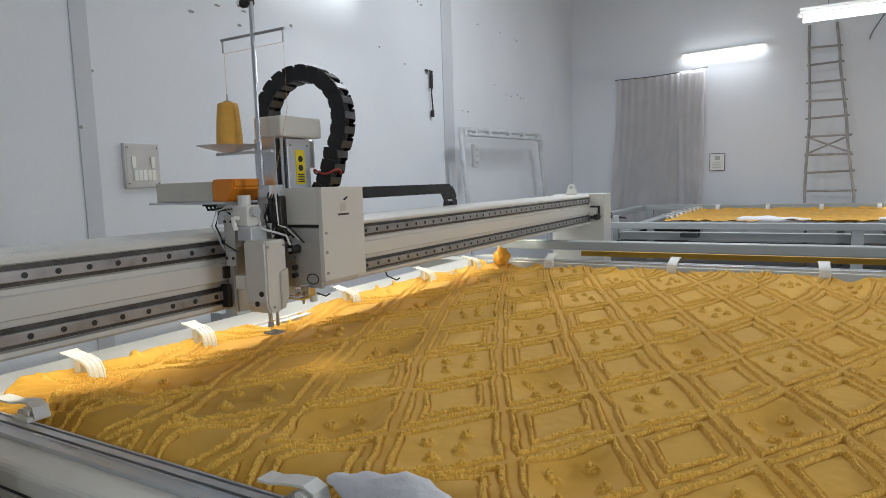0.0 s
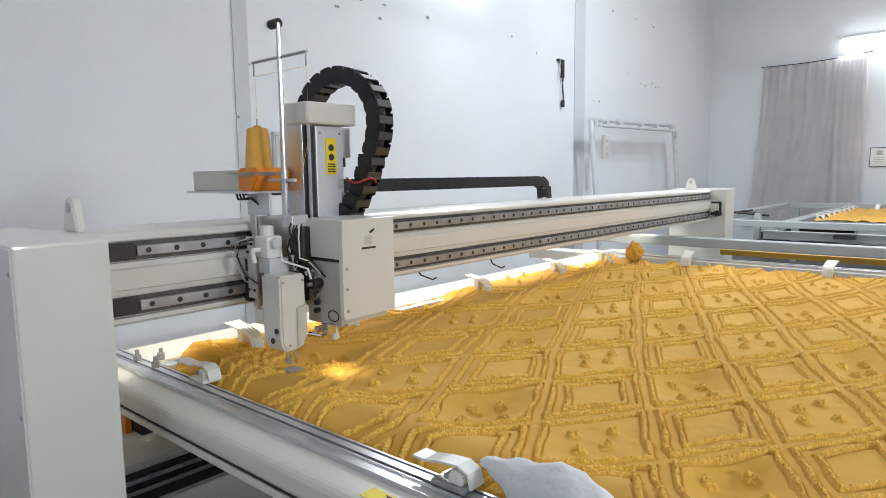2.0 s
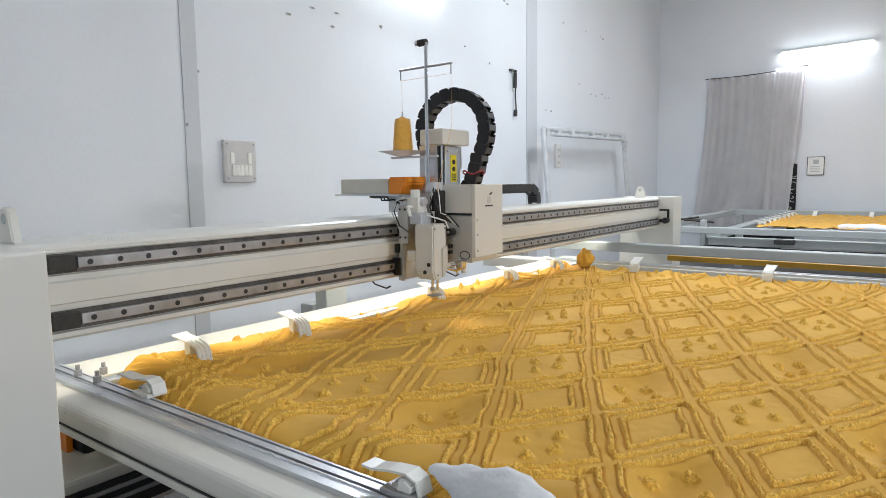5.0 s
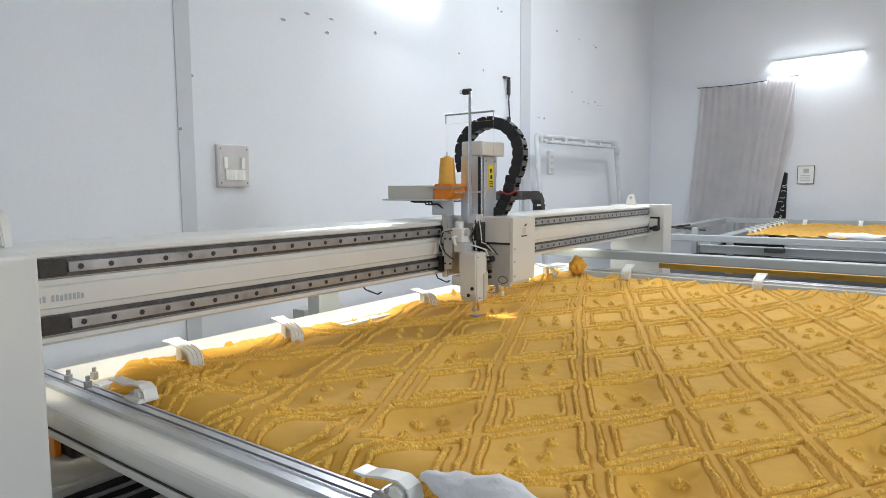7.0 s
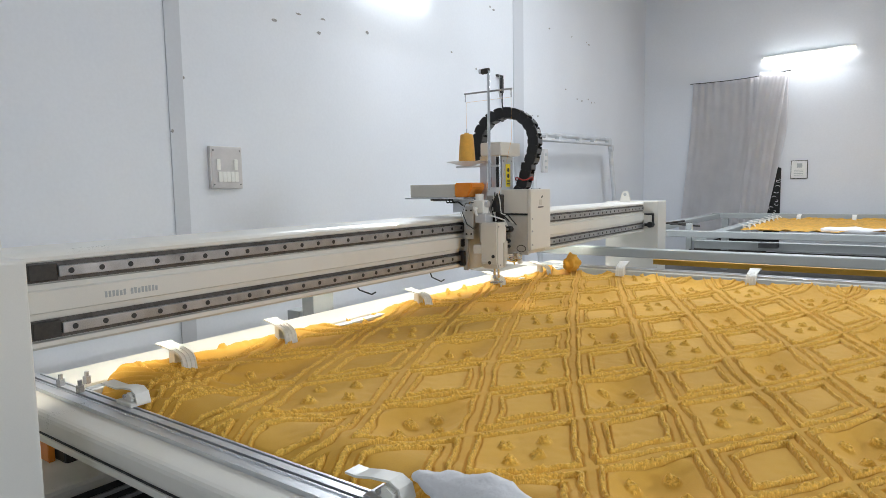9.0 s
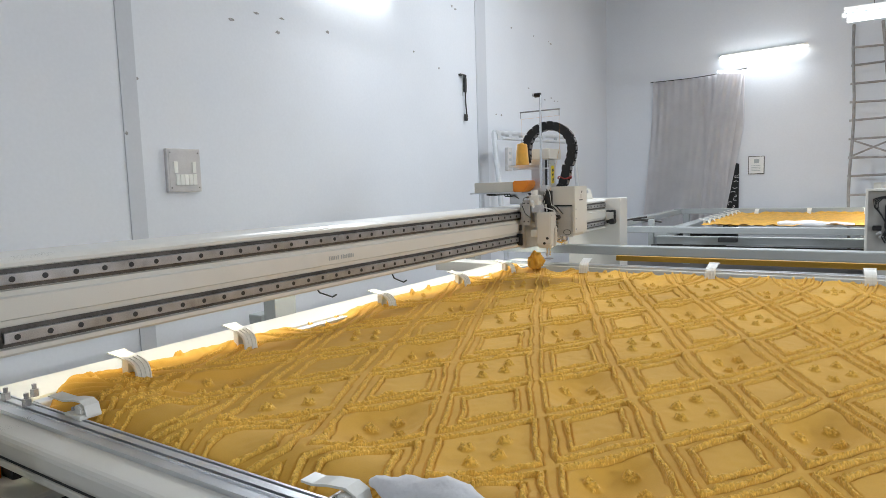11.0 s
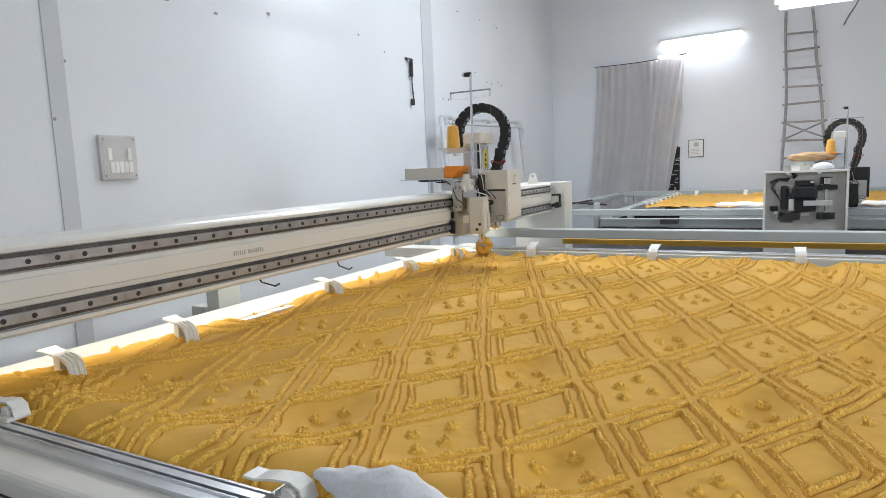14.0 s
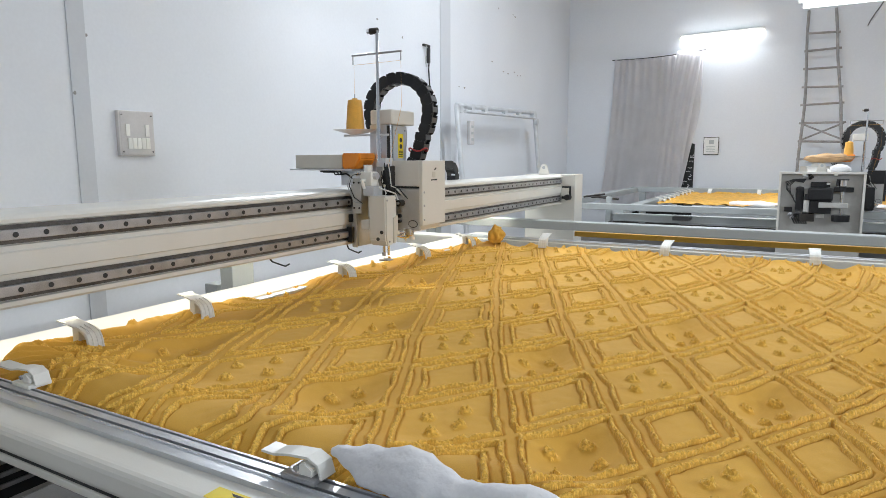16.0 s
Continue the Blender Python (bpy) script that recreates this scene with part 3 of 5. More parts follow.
def table_things():
    table_frame(0, 0, "long white steel machine table with grooved aluminium edges")
    bedspread()
    knot(-1.66, 4.02, 0.90)
    first = clamp(pose(-1.80, 1.15, 0.845, 0, 0, 6), "clamps along the cloth's edges")
    for y, a in ((1.60, -3), (2.50, 2), (3.25, -4), (3.86, 3)):
        copy_thing(first, pose(-1.80, y, 0.845, 0, 0, a))
    for x, a in ((-1.32, -84), (-0.52, -92), (0.28, -88), (1.08, -91)):
        copy_thing(first, pose(x, 4.06, 0.845, 0, 0, a))
    # near edge: two lever clamps and a roll of wadding
    for x, y, lab in ((-1.575, 0.858, "white plastic lever clamp on the near rail"), (-0.60, 0.835, "white plastic lever clamp with a steel bracket")):
        ob = thing("lever_clamp", (x, y, 0.85), lab, "clamp", "lever clamps on the near rail")
        part("foot", block(B(), (x - 0.03, y - 0.03, 0.85), (x + 0.05, y + 0.03, 0.862), 0.003), STEEL if x > -1 else WHITE_PLASTIC, ob)
        part("body", prism(B(), [(x + 0.005, 0.862), (x + 0.04, 0.862), (x + 0.042, 0.878), (x + 0.025, 0.888), (x + 0.008, 0.884)], "y", y - 0.022, y + 0.022, 0.003), WHITE_PLASTIC, ob)
        part("lever", sweep_strip(B(), [(x - (0.145 if x < -1 else 0.09), 0.882), (x - 0.06, 0.881), (x - 0.02, 0.889), (x + 0.025, 0.893), (x + 0.046, 0.884), (x + 0.054, 0.858)], 0.005, "y", y - 0.016, y + 0.024), WHITE_PLASTIC, ob)
        part("spring", rod(B(), (x + 0.005, y - 0.026, 0.875), (x + 0.005, y + 0.026, 0.875), 0.006, 8), STEEL, ob)
    pts = [(-0.555 + 0.0125 * k, 0.868 + 0.008 * math.sin(k * 0.225) + 0.00025 * k, 0.888 - 0.00055 * k + 0.005 * math.sin(k * 0.42 + 1)) for k in range(93)]
    bm = pipe(B(), pts, lambda s: 0.010 + 0.034 * min(1, s * 14) * (1 - 0.22 * math.sin(s * 20) ** 2) * (1 - 0.35 * s), 40)
    bm.normal_update()
    for v in bm.verts:
        c = v.co
        v.co = c + v.normal * (0.010 * noise.noise(c * 14) + 0.006 * noise.noise(c * 34) + 0.0035 * noise.noise(c * 85) + 0.004 * abs(noise.noise(Vector((c.x * 22, c.y * 60, c.z * 60)))))
    tagged(part("wadding_roll", bm, WHITE_CLOTH, smooth=True), "soft roll of white wadding along the near edge", "wadding")
    bm = B()
    bm = block(bm, (-0.72, 0.703, 0.8384), (-0.57, 0.741, 0.8392))
    lab = part("warning_label", bm, YELLOW_LABEL)
    tagged(lab, "yellow warning label stuck on the white beam", "label")
    for k in range(3):
        tagged(part("mark", prism(B(), [(-0.68 + 0.01 * k, 0.734 - 0.011 * k), (-0.62 - 0.012 * k, 0.734 - 0.011 * k), (-0.63, 0.728 - 0.011 * k), (-0.67, 0.728 - 0.011 * k)], "z", 0.8392, 0.8400), INK, lab))


# ---- gantry, carriage and sewing head ----
RAIL_Z = (1.244, 1.094)


def gantry(dx, dy, label, bare_end):
    """The bridge over the table: a ribbed beam with two guide rails between two housings."""
    o = Vector((dx, dy, 0))
    ob = thing("gantry", (dx - 1.7, dy + 2.8, 0.2), label, "machine gantry", "gantries of the machines")

    def blk(lo, hi, bev=0.0, seg=2):
        return block(B(), Vector(lo) + o, Vector(hi) + o, bev, seg)
    reach = 0.0 if bare_end else 0.28
    # beam outline in x and z
    out = [(-1.86, 1.045), (-1.612, 1.045), (-1.606, 1.052), (-1.606, 1.064), (-1.622, 1.066), (-1.622, 1.122), (-1.612, 1.124), (-1.612, 1.138), (-1.600, 1.142), (-1.600, 1.196),
           (-1.612, 1.200), (-1.612, 1.214), (-1.622, 1.216), (-1.622, 1.272), (-1.608, 1.274), (-1.608, 1.285), (-1.615, 1.293), (-1.63, 1.298), (-1.86, 1.298)]
    bm = B()
    prism(bm, [(p[0] + dx, p[1]) for p in out], "y", 0.50 + dy, 5.12 + reach + dy)
    beam = part("beam", bm, CREAM, ob, "long cream enamelled beam")
    for z in RAIL_Z:
        part("channel", blk((-1.6235, 0.632, z - 0.026), (-1.6175, 5.08 + reach, z + 0.026)), GREASE, ob, "dark greasy channel behind the rail")
        part("end_stop", blk((-1.617, 0.630, z - 0.022), (-1.603, 0.698, z + 0.022), 0.003), DARK, ob)
        rail = part("guide_rail", blk((-1.617, 0.700, z - 0.014), (-1.600, 5.06 + reach, z + 0.014), 0.002), STEEL, ob, "steel guide rail with bolt holes")
        bm = B()
        rod(bm, Vector((-1.5995, 0.73, z)) + o, Vector((-1.5985, 0.73, z)) + o, 0.0078, 10)
        hole = part("bolt", bm, INK, rail)
        hole.matrix_basis = Matrix.Identity(4)
        for k in range(1, 54 if bare_end else 58):
            c = new("bolt", hole.data)
            c.parent = rail
            c.location = (0, 0.08 * k, 0)
    part("light_strip", blk((-1.895, 0.7, 1.115), (-1.872, 5.0, 1.121)), LED, ob, "glowing strip light behind the beam")
    part("light_holder", blk((-1.90, 0.68, 1.122), (-1.861, 5.02, 1.14), 0.002), ALU, ob)
    # near housing
    if bare_end:
        hb = B()
        block(hb, Vector((-2.1, 0.44, 0.19)) + o, Vector((-1.4, 0.56, 1.302)) + o)
        house = part("housing", hb, PLATE, ob, "grey housing with its cover taken off")
        part("flange", blk((-2.105, 0.36, 1.285), (-1.395, 0.44, 1.305), 0.002), CREAM, house)
        part("flange", blk((-2.105, 0.36, 0.7), (-2.085, 0.44, 1.283), 0.002), CREAM, house)
        part("flange", blk((-1.415, 0.36, 0.7), (-1.395, 0.44, 1.283), 0.002), CREAM, house)
        def at(u, w, d):
            """A place in the open housing: u to the side and w downwards from its upper corner, d out of the back."""
            return Vector((-2.105 + u, 0.44 - d, 1.305 - w)) + o

        def box(name, u0, w0, u1, w1, d0, d1, mat, lab="", bev=0.006):
            return part(name, block(B(), at(u0, w1, d1), at(u1, w0, d0), bev), mat, house, lab)
        box("motor", 0.25, 0.15, 0.46, 0.27, 0.0, 0.12, BLACK, "black servo motor", 0.02)
        box("motor_cap", 0.46, 0.14, 0.62, 0.185, 0.02, 0.10, BLACK)
        box("driver_bar", 0.27, 0.095, 0.43, 0.145, 0.0, 0.05, BLACK)
        box("plug", 0.40, 0.10, 0.43, 0.12, 0.051, 0.06, WHITE_PLASTIC, "", 0.002)
        box("gearbox", 0.27, 0.27, 0.45, 0.39, 0.0, 0.09, BLACK, "black gearbox")
        box("shelf_plate", 0.345, 0.285, 0.58, 0.335, 0.091, 0.12, PLATE)
        for w0, w1, r, mat in ((0.07, 0.13, 0.034, CHROME), (0.065, 0.075, 0.048, BLACK), (0.13, 0.18, 0.03, BLACK), (0.18, 0.285, 0.013, CHROME), (0.335, 0.40, 0.012, CHROME), (0.40, 0.46, 0.075, BLACK)):
            part("pulley" if r > 0.02 else "shaft", rod(B(), at(0.53, w1, 0.09), at(0.53, w0, 0.09), r, 18), mat, house)
        box("pulley_fork", 0.478, 0.065, 0.495, 0.13, 0.03, 0.12, BLACK, "", 0.003)
        box("cable_duct", 0.15, 0.14, 0.22, 0.38, 0.0, 0.06, BLACK, "black cable duct", 0.025)
        part("cylinder", rod(B(), at(0.25, 0.38, 0.06), at(0.25, 0.27, 0.06), 0.03, 14), PLATE, house)
        part("cylinder", rod(B(), at(0.25, 0.27, 0.06), at(0.25, 0.21, 0.06), 0.022, 14), BLACK, house)
        box("terminal", 0.06, 0.34, 0.13, 0.385, 0.0, 0.05, BLACK)
        box("name_plate", 0.33, 0.40, 0.40, 0.44, 0.0, 0.012, WHITE_PLASTIC, "", 0.002)
        box("base_block", 0.19, 0.40, 0.32, 0.47, 0.0, 0.09, DARK)
        for k, (u, w) in enumerate(((0.215, 0.055), (0.24, 0.04), (0.26, 0.065), (0.10, 0.42), (0.14, 0.44), (0.17, 0.41), (0.12, 0.45))):
            part("connector", rod(B(), at(u, w, 0.02), at(u + 0.02, w - 0.02, 0.05), 0.014, 10), (ALU_PLATE, DARK, DARK)[k % 3], house)
        for k in range(4):
            a = 0.02 + 0.012 * k
            pts = [at(0.23 - 0.006 * k, 0.07 + 0.01 * k, 0.03), at(0.12 + 0.005 * k, 0.075 + 0.004 * k, 0.04), at(0.04 + a, 0.10 + 0.01 * k, 0.04), at(0.05 + a, 0.17 + 0.012 * k, 0.045), at(0.13 + 0.008 * k, 0.24 + 0.02 * k, 0.05)]
            part("cable", pipe(B(), pts, 0.0055, 6), RUBBER, house)
        for k in range(6):
            pts = [at(0.17 + 0.008 * k, 0.36, 0.05), at(0.15 + 0.01 * k, 0.40, 0.07), at(0.13 + 0.02 * k, 0.44, 0.06), at(0.16 + 0.02 * k, 0.50, 0.05)]
            part("cable", pipe(B(), pts, 0.006, 6), RUBBER, house)
        for u in (0.21, 0.47):
            box("lug", u - 0.015, 0.0205, u + 0.015, 0.035, 0.062, 0.079, WHITE_PLASTIC, "", 0.002)
    else:
        hb = blk((-2.0, 0.350, 0.19), (-1.385, 0.545, 1.302), 0.008, 3)
        house = part("housing", hb, CREAM, ob, "tall cream sheet-metal housing")
        part("end_cover", blk((-1.995, 0.3475, 0.21), (-1.39, 0.3505, 1.295), 0.001), CREAM, house)
        for x in (-1.405, -1.975):
            for z in (1.24, 0.93, 0.60):
                part("screw", rod(B(), Vector((x, 0.346, z)) + o, Vector((x, 0.3485, z)) + o, 0.006, 10), STEEL, house)
        # maker's mark: plain shapes
        for k in range(5):
            part("mark", blk((-1.86 + 0.036 * k, 0.3455, 0.775), (-1.836 + 0.036 * k, 0.3470, 0.81)), INK, house)
        part("mark", blk((-1.83, 0.3455, 0.87), (-1.79, 0.3470, 0.91)), INK, house)
    # far housing
    post = part("housing", blk((-1.95, 5.08 + reach, 0.25), (-1.42 - 0.24 * reach, 5.30 + reach, 1.302), 0.006, 2), CREAM, ob, "cream housing at the beam's far end")
    part("buffer", rod(B(), Vector((-1.54, 5.02 + reach, 1.105)) + o, Vector((-1.54, 5.08 + reach, 1.105)) + o, 0.025, 14), RUBBER, post, "black rubber buffer")
    part("cable_frame", blk((-1.60, 5.065 + reach, 1.09), (-1.52, 5.079 + reach, 1.20), 0.002), INK, post)
    part("beam_end", blk((-1.60, 5.05 + reach, 1.115), (-1.535, 5.0645 + reach, 1.185), 0.002), CREAM, post)
    # lower beam under the table
    low = part("lower_beam", blk((-2.10, 0.50, 0.43), (-1.76, 5.12 + reach, 0.592), 0.022, 3), CREAM, ob, "cream lower beam under the table")
    part("lower_channel", blk((-1.759, 0.6, 0.455), (-1.752, 5.05, 0.56), 0.001), INK, low)
    for z in (0.50, 0.535):
        part("lower_rail", blk((-1.751, 0.66, z - 0.007), (-1.742, 5.0, z + 0.007), 0.002), STEEL, low)
    part("bracket", prism(B(), [(dx - 2.08, 0.592), (dx - 1.99, 0.592), (dx - 1.99, 0.655), (dx - 2.01, 0.68), (dx - 2.08, 0.68)], "y", dy + 0.79, dy + 0.81, 0.002), ORANGE, low, "orange drive bracket")
    part("drive_motor", blk((-2.07, 0.815, 0.592), (-1.93, 1.0, 0.66), 0.01), BLACK, low, "black drive motor")
    for yy, zz in ((2.43, 1.0), (1.92, 1.01)):
        part("wire_hook", pipe(B(), [Vector(p) + o for p in ((-1.66, yy - 0.05, 1.045), (-1.66, yy - 0.03, zz + 0.012), (-1.66, yy, zz), (-1.66, yy + 0.045, zz - 0.018), (-1.66, yy + 0.07, zz - 0.012))], 0.0034, 6), INK, ob, "black wire end hanging under the beam")
    # lifting eyes
    for y in (0.60, 5.02 + reach):
        bm = B()
        n = 20
        ring = [(-1.75 + 0.032 * math.cos(math.pi * k / n), 1.36 + 0.032 * math.sin(math.pi * k / n)) for k in range(n + 1)]
        ring = [(-1.70, 1.298)] + ring + [(-1.80, 1.298)]
        prism(bm, [(p[0] + dx, p[1]) for p in ring], "y", y - 0.012 + dy, y + 0.012 + dy, 0.004)
        eye = part("lifting_eye", bm, CREAM, ob)
        part("eye_hole", rod(B(), Vector((-1.75, y - 0.0135, 1.362)) + o, Vector((-1.75, y + 0.0135, 1.362)) + o, 0.014, 14), GREY_PAINT, eye)
    # trough for the cable chain
    part("chain_trough", blk((-1.975, 2.2, 1.188), (-1.861, 5.0, 1.195), 0.001), GREY_PAINT, ob)
    return ob


def carriage(dx, y, dy=0.0, printed=False):
    """The slide on the beam with the upright column, its cap and motor, and the rear tray."""
    o = Vector((dx, y + dy, 0))
    ob = thing("carriage", (dx - 1.55, y + dy + 0.06, 1.03), "slide with an aluminium column, motor cap and warning label", "machine carriage", "carriages of the machines")

    def blk(lo, hi, bev=0.0, seg=2):
        return block(B(), Vector(lo) + o, Vector(hi) + o, bev, seg)
    part("slide_plate", blk((-1.592, -0.075, 1.035), (-1.570, 0.19, 1.318), 0.003), PLATE, ob, "grey metal slide plate")
    for z in RAIL_Z:
        for yy in (-0.09, 0.10):
            part("bearing_block", blk((-1.6165, yy, z - 0.024), (-1.592, yy + 0.085, z + 0.024), 0.004), DARK, ob, "black linear bearing block")
    part("side_cheek", blk((-1.60, -0.086, 1.03), (-1.572, -0.077, 1.325), 0.003), PLATE, ob)
    part("wiper", blk((-1.612, -0.112, 1.055), (-1.58, -0.093, 1.13), 0.004), BLACK, ob)
    part("belt_clamp", blk((-1.600, -0.11, 1.150), (-1.590, -0.07, 1.188), 0.002), DARK, ob)
    if printed:
        # unreadable small print on the belt that draws the slide along the beam
        bm = B()
        for k in range(16):
            if k not in (0, 7):
                block(bm, Vector((-1.5995, -1.87 + 0.0105 * k, 1.158)) + o, Vector((-1.5988, -1.8635 + 0.0105 * k, 1.175 if k % 5 else 1.172)) + o)
        part("belt_print", bm, GREY_PAINT, ob, "small grey print on the belt")
    # column
    part("column", blk((-1.570, 0.03, 1.20), (-1.475, 0.17, 1.60), 0.003), ALU, ob, "upright aluminium column")
    part("front_plate", blk((-1.474, 0.075, 1.24), (-1.466, 0.185, 1.597), 0.003), ALU_PLATE, ob, "pale satin cover plate")
    part("slot", blk((-1.474, 0.032, 1.22), (-1.4705, 0.072, 1.595)), INK, ob, "black slot of the slide")
    part("guide_rod", rod(B(), Vector((-1.462, 0.045, 1.22)) + o, Vector((-1.462, 0.045, 1.60)) + o, 0.006, 10), CHROME, ob)
    for yy in (0.09, 0.17):
        part("screw", rod(B(), Vector((-1.4665, yy, 1.575)) + o, Vector((-1.463, yy, 1.575)) + o, 0.0045, 8), STEEL, ob)
    lab = part("warning_label", blk((-1.4655, 0.112, 1.445), (-1.4640, 0.155, 1.56)), YELLOW_LABEL, ob, "yellow warning label")
    for z in (1.53, 1.50):
        part("sign", rod(B(), Vector((-1.4638, 0.1335, z)) + o, Vector((-1.4630, 0.1335, z)) + o, 0.011, 14), INK, lab)
    for k in range(4):
        part("print_mark", blk((-1.4638, 0.118, 1.452 + 0.008 * k), (-1.4630, 0.149, 1.456 + 0.008 * k)), INK, lab)
    part("cap", blk((-1.565, 0.026, 1.600), (-1.44, 0.223, 1.668), 0.010, 3), CREAM, ob, "rounded cream cap")
    part("motor", blk((-1.56, 0.19, 1.50), (-1.50, 0.25, 1.60), 0.008), ALU_PLATE, ob, "small motor under the cap")
    part("motor_flange", rod(B(), Vector((-1.53, 0.22, 1.47)) + o, Vector((-1.53, 0.22, 1.50)) + o, 0.022, 14), DARK, ob)
    # rear tray with a carton and an orange holder
    part("tray", blk((-1.96, -0.10, 1.388), (-1.58, 0.08, 1.396), 0.002), ALU_PLATE, ob, "thin metal shelf behind the beam")
    part("tray_bracket", blk((-1.70, -0.03, 1.318), (-1.575, -0.02, 1.388), 0.002), ALU_PLATE, ob)
    part("carton", blk((-1.93, -0.09, 1.3965), (-1.645, 0.06, 1.462), 0.004), CREAM_DARK, ob, "low cream carton on the shelf")
    part("holder", prism(B(), [(-1.643 + dx, 1.3965), (-1.57 + dx, 1.3965), (-1.54 + dx, 1.44), (-1.54 + dx, 1.468), (-1.643 + dx, 1.468)], "y", y + dy - 0.095, y + dy + 0.03, 0.006), ORANGE, ob, "bright orange plastic holder")
    for k in range(3):
        part("cable", pipe(B(), [Vector((-1.73 + 0.02 * k, -0.05, 1.388)) + o, Vector((-1.72 + 0.02 * k, -0.05, 1.368)) + o, Vector((-1.66, -0.04, 1.372)) + o, Vector((-1.62, -0.02, 1.34)) + o], 0.004, 6), RUBBER, ob)
    return ob


def sewing_head(dx, y, dy=0.0, skin=CREAM, under=CREAM_DARK, look_of="cream sewing head with needle bar, lamp and thread stand"):
    """Arm, needle, lamp and thread stand under a sheet-metal cover."""
    o = Vector((dx, y + dy, 0))
    ob = thing("sewing_head", (dx - 1.41, y + dy - 0.065, 0.9), look_of, "sewing head", "sewing heads")

    def blk(lo, hi, bev=0.0, seg=2):
        return block(B(), Vector(lo) + o, Vector(hi) + o, bev, seg)

    def rd(a, b, r, seg=12, r2=None):
        return rod(B(), Vector(a) + o, Vector(b) + o, r, seg, r2)
    # sheet cover: a cap and a long cheek
    cover = part("cover", blk((-1.445, -0.002, 1.197), (-1.2805, 0.207, 1.313), 0.003), skin, ob, "sheet-metal cover cap")
    part("cover_cheek", blk((-1.2800, -0.002, 1.02), (-1.2620, 0.207, 1.313), 0.003), skin, ob, "sheet-metal cover cheek")
    part("cover_end", blk((-1.40, 0.196, 1.04), (-1.281, 0.206, 1.195), 0.003), skin, ob)
    for z in (1.17, 1.11, 1.045):
        part("screw", rd((-1.2625, 0.012, z), (-1.2595, 0.012, z), 0.005, 8), STEEL, cover)
    # maker's mark: plain shapes
    part("mark", blk((-1.262, 0.085, 1.235), (-1.261, 0.113, 1.262)), under, cover)
    part("mark", blk((-1.262, 0.072, 1.222), (-1.261, 0.128, 1.228)), INK, cover)
    part("mark", prism(B(), [(y + dy + 0.10, 1.272), (y + dy + 0.12, 1.282), (y + dy + 0.125, 1.278), (y + dy + 0.11, 1.268)], "x", dx - 1.262, dx - 1.261), INK, cover)
    part("back_plate", blk((-1.50, -0.02, 1.04), (-1.447, 0.205, 1.30), 0.004), PLATE, ob, "grey slide behind the head")
    part("seam", blk((-1.440, 0.0035, 1.188), (-1.281, 0.02, 1.1965)), INK, ob)
    side = part("side_plate", blk((-1.440, 0.004, 0.995), (-1.2825, 0.018, 1.187), 0.004), PLATE, ob, "grey machine side plate")
    part("machine_body", blk((-1.404, 0.019, 1.0), (-1.283, 0.195, 1.185), 0.008), under, ob)
    bm = B()
    n = 20
    oval = [Vector((-1.318 + 0.024 * math.cos(2 * math.pi * k / n), 0.003, 1.025 + 0.016 * math.sin(2 * math.pi * k / n))) + o for k in range(n + 1)]
    part("oval_rim", pipe(bm, oval, 0.0018, 6), DARK, side)
    part("knob", rd((-1.375, 0.004, 1.12), (-1.375, -0.03, 1.12), 0.015, 14), DARK, side, "black tension knob")
    part("knob", rd((-1.375, -0.03, 1.12), (-1.375, -0.045, 1.12), 0.006, 10), STEEL, side)
    part("knob", rd((-1.386, 0.004, 1.06), (-1.386, -0.008, 1.06), 0.009, 12), RUBBER, side)
    part("knob", rd((-1.386, 0.004, 1.035), (-1.386, -0.012, 1.035), 0.008, 12), INK, side)
    # face arm that carries the needle
    prof = [(-0.150, 1.158), (-0.062, 1.158), (-0.062, 0.985), (-0.082, 0.940), (-0.136, 0.935), (-0.150, 0.965)]
    arm = part("face_arm", prism(B(), [(p[0] + y + dy, p[1]) for p in prof], "x", dx - 1.455, dx - 1.362, 0.006), skin, ob, "face cover of the needle arm")
    part("arm_neck", blk((-1.475, -0.060, 1.06), (-1.43, 0.004, 1.15), 0.004), DARK, arm)
    part("chin", blk((-1.50, -0.148, 1.005), (-1.455, -0.07, 1.05), 0.006), skin, arm)
    part("lower_cheek", prism(B(), [(y + dy - 0.098, 1.06), (y + dy - 0.064, 1.07), (y + dy - 0.064, 0.985), (y + dy - 0.083, 0.945), (y + dy - 0.098, 0.945)], "x", dx - 1.362, dx - 1.355, 0.002), under, arm)
    for yy, z in ((-0.14, 1.14), (-0.074, 1.14), (-0.125, 0.955)):
        part("screw", rd((-1.363, yy, z), (-1.358, yy, z), 0.004, 8), STEEL, arm)
    for x, z in ((-1.385, 0.998), (-1.405, 0.967)):
        part("plug", rd((x, -0.1505, z), (x, -0.1535, z), 0.0085, 12), INK, arm)
    # needle bar and foot
    part("needle_bar", rd((-1.415, -0.092, 0.945), (-1.415, -0.092, 0.895), 0.0065, 12), CHROME, ob, "polished needle bar")
    part("presser_bar", rd((-1.402, -0.075, 0.95), (-1.402, -0.075, 0.885), 0.0055, 12), CHROME, ob)
    part("needle_clamp", rd((-1.415, -0.092, 0.900), (-1.415, -0.092, 0.884), 0.009, 12), STEEL, ob)
    part("needle", rd((-1.415, -0.092, 0.886), (-1.415, -0.092, 0.852), 0.0016, 8, 0.0006), CHROME, ob)
    part("presser_foot", blk((-1.432, -0.109, 0.862), (-1.385, -0.06, 0.868), 0.002), STEEL, ob, "small steel presser foot")
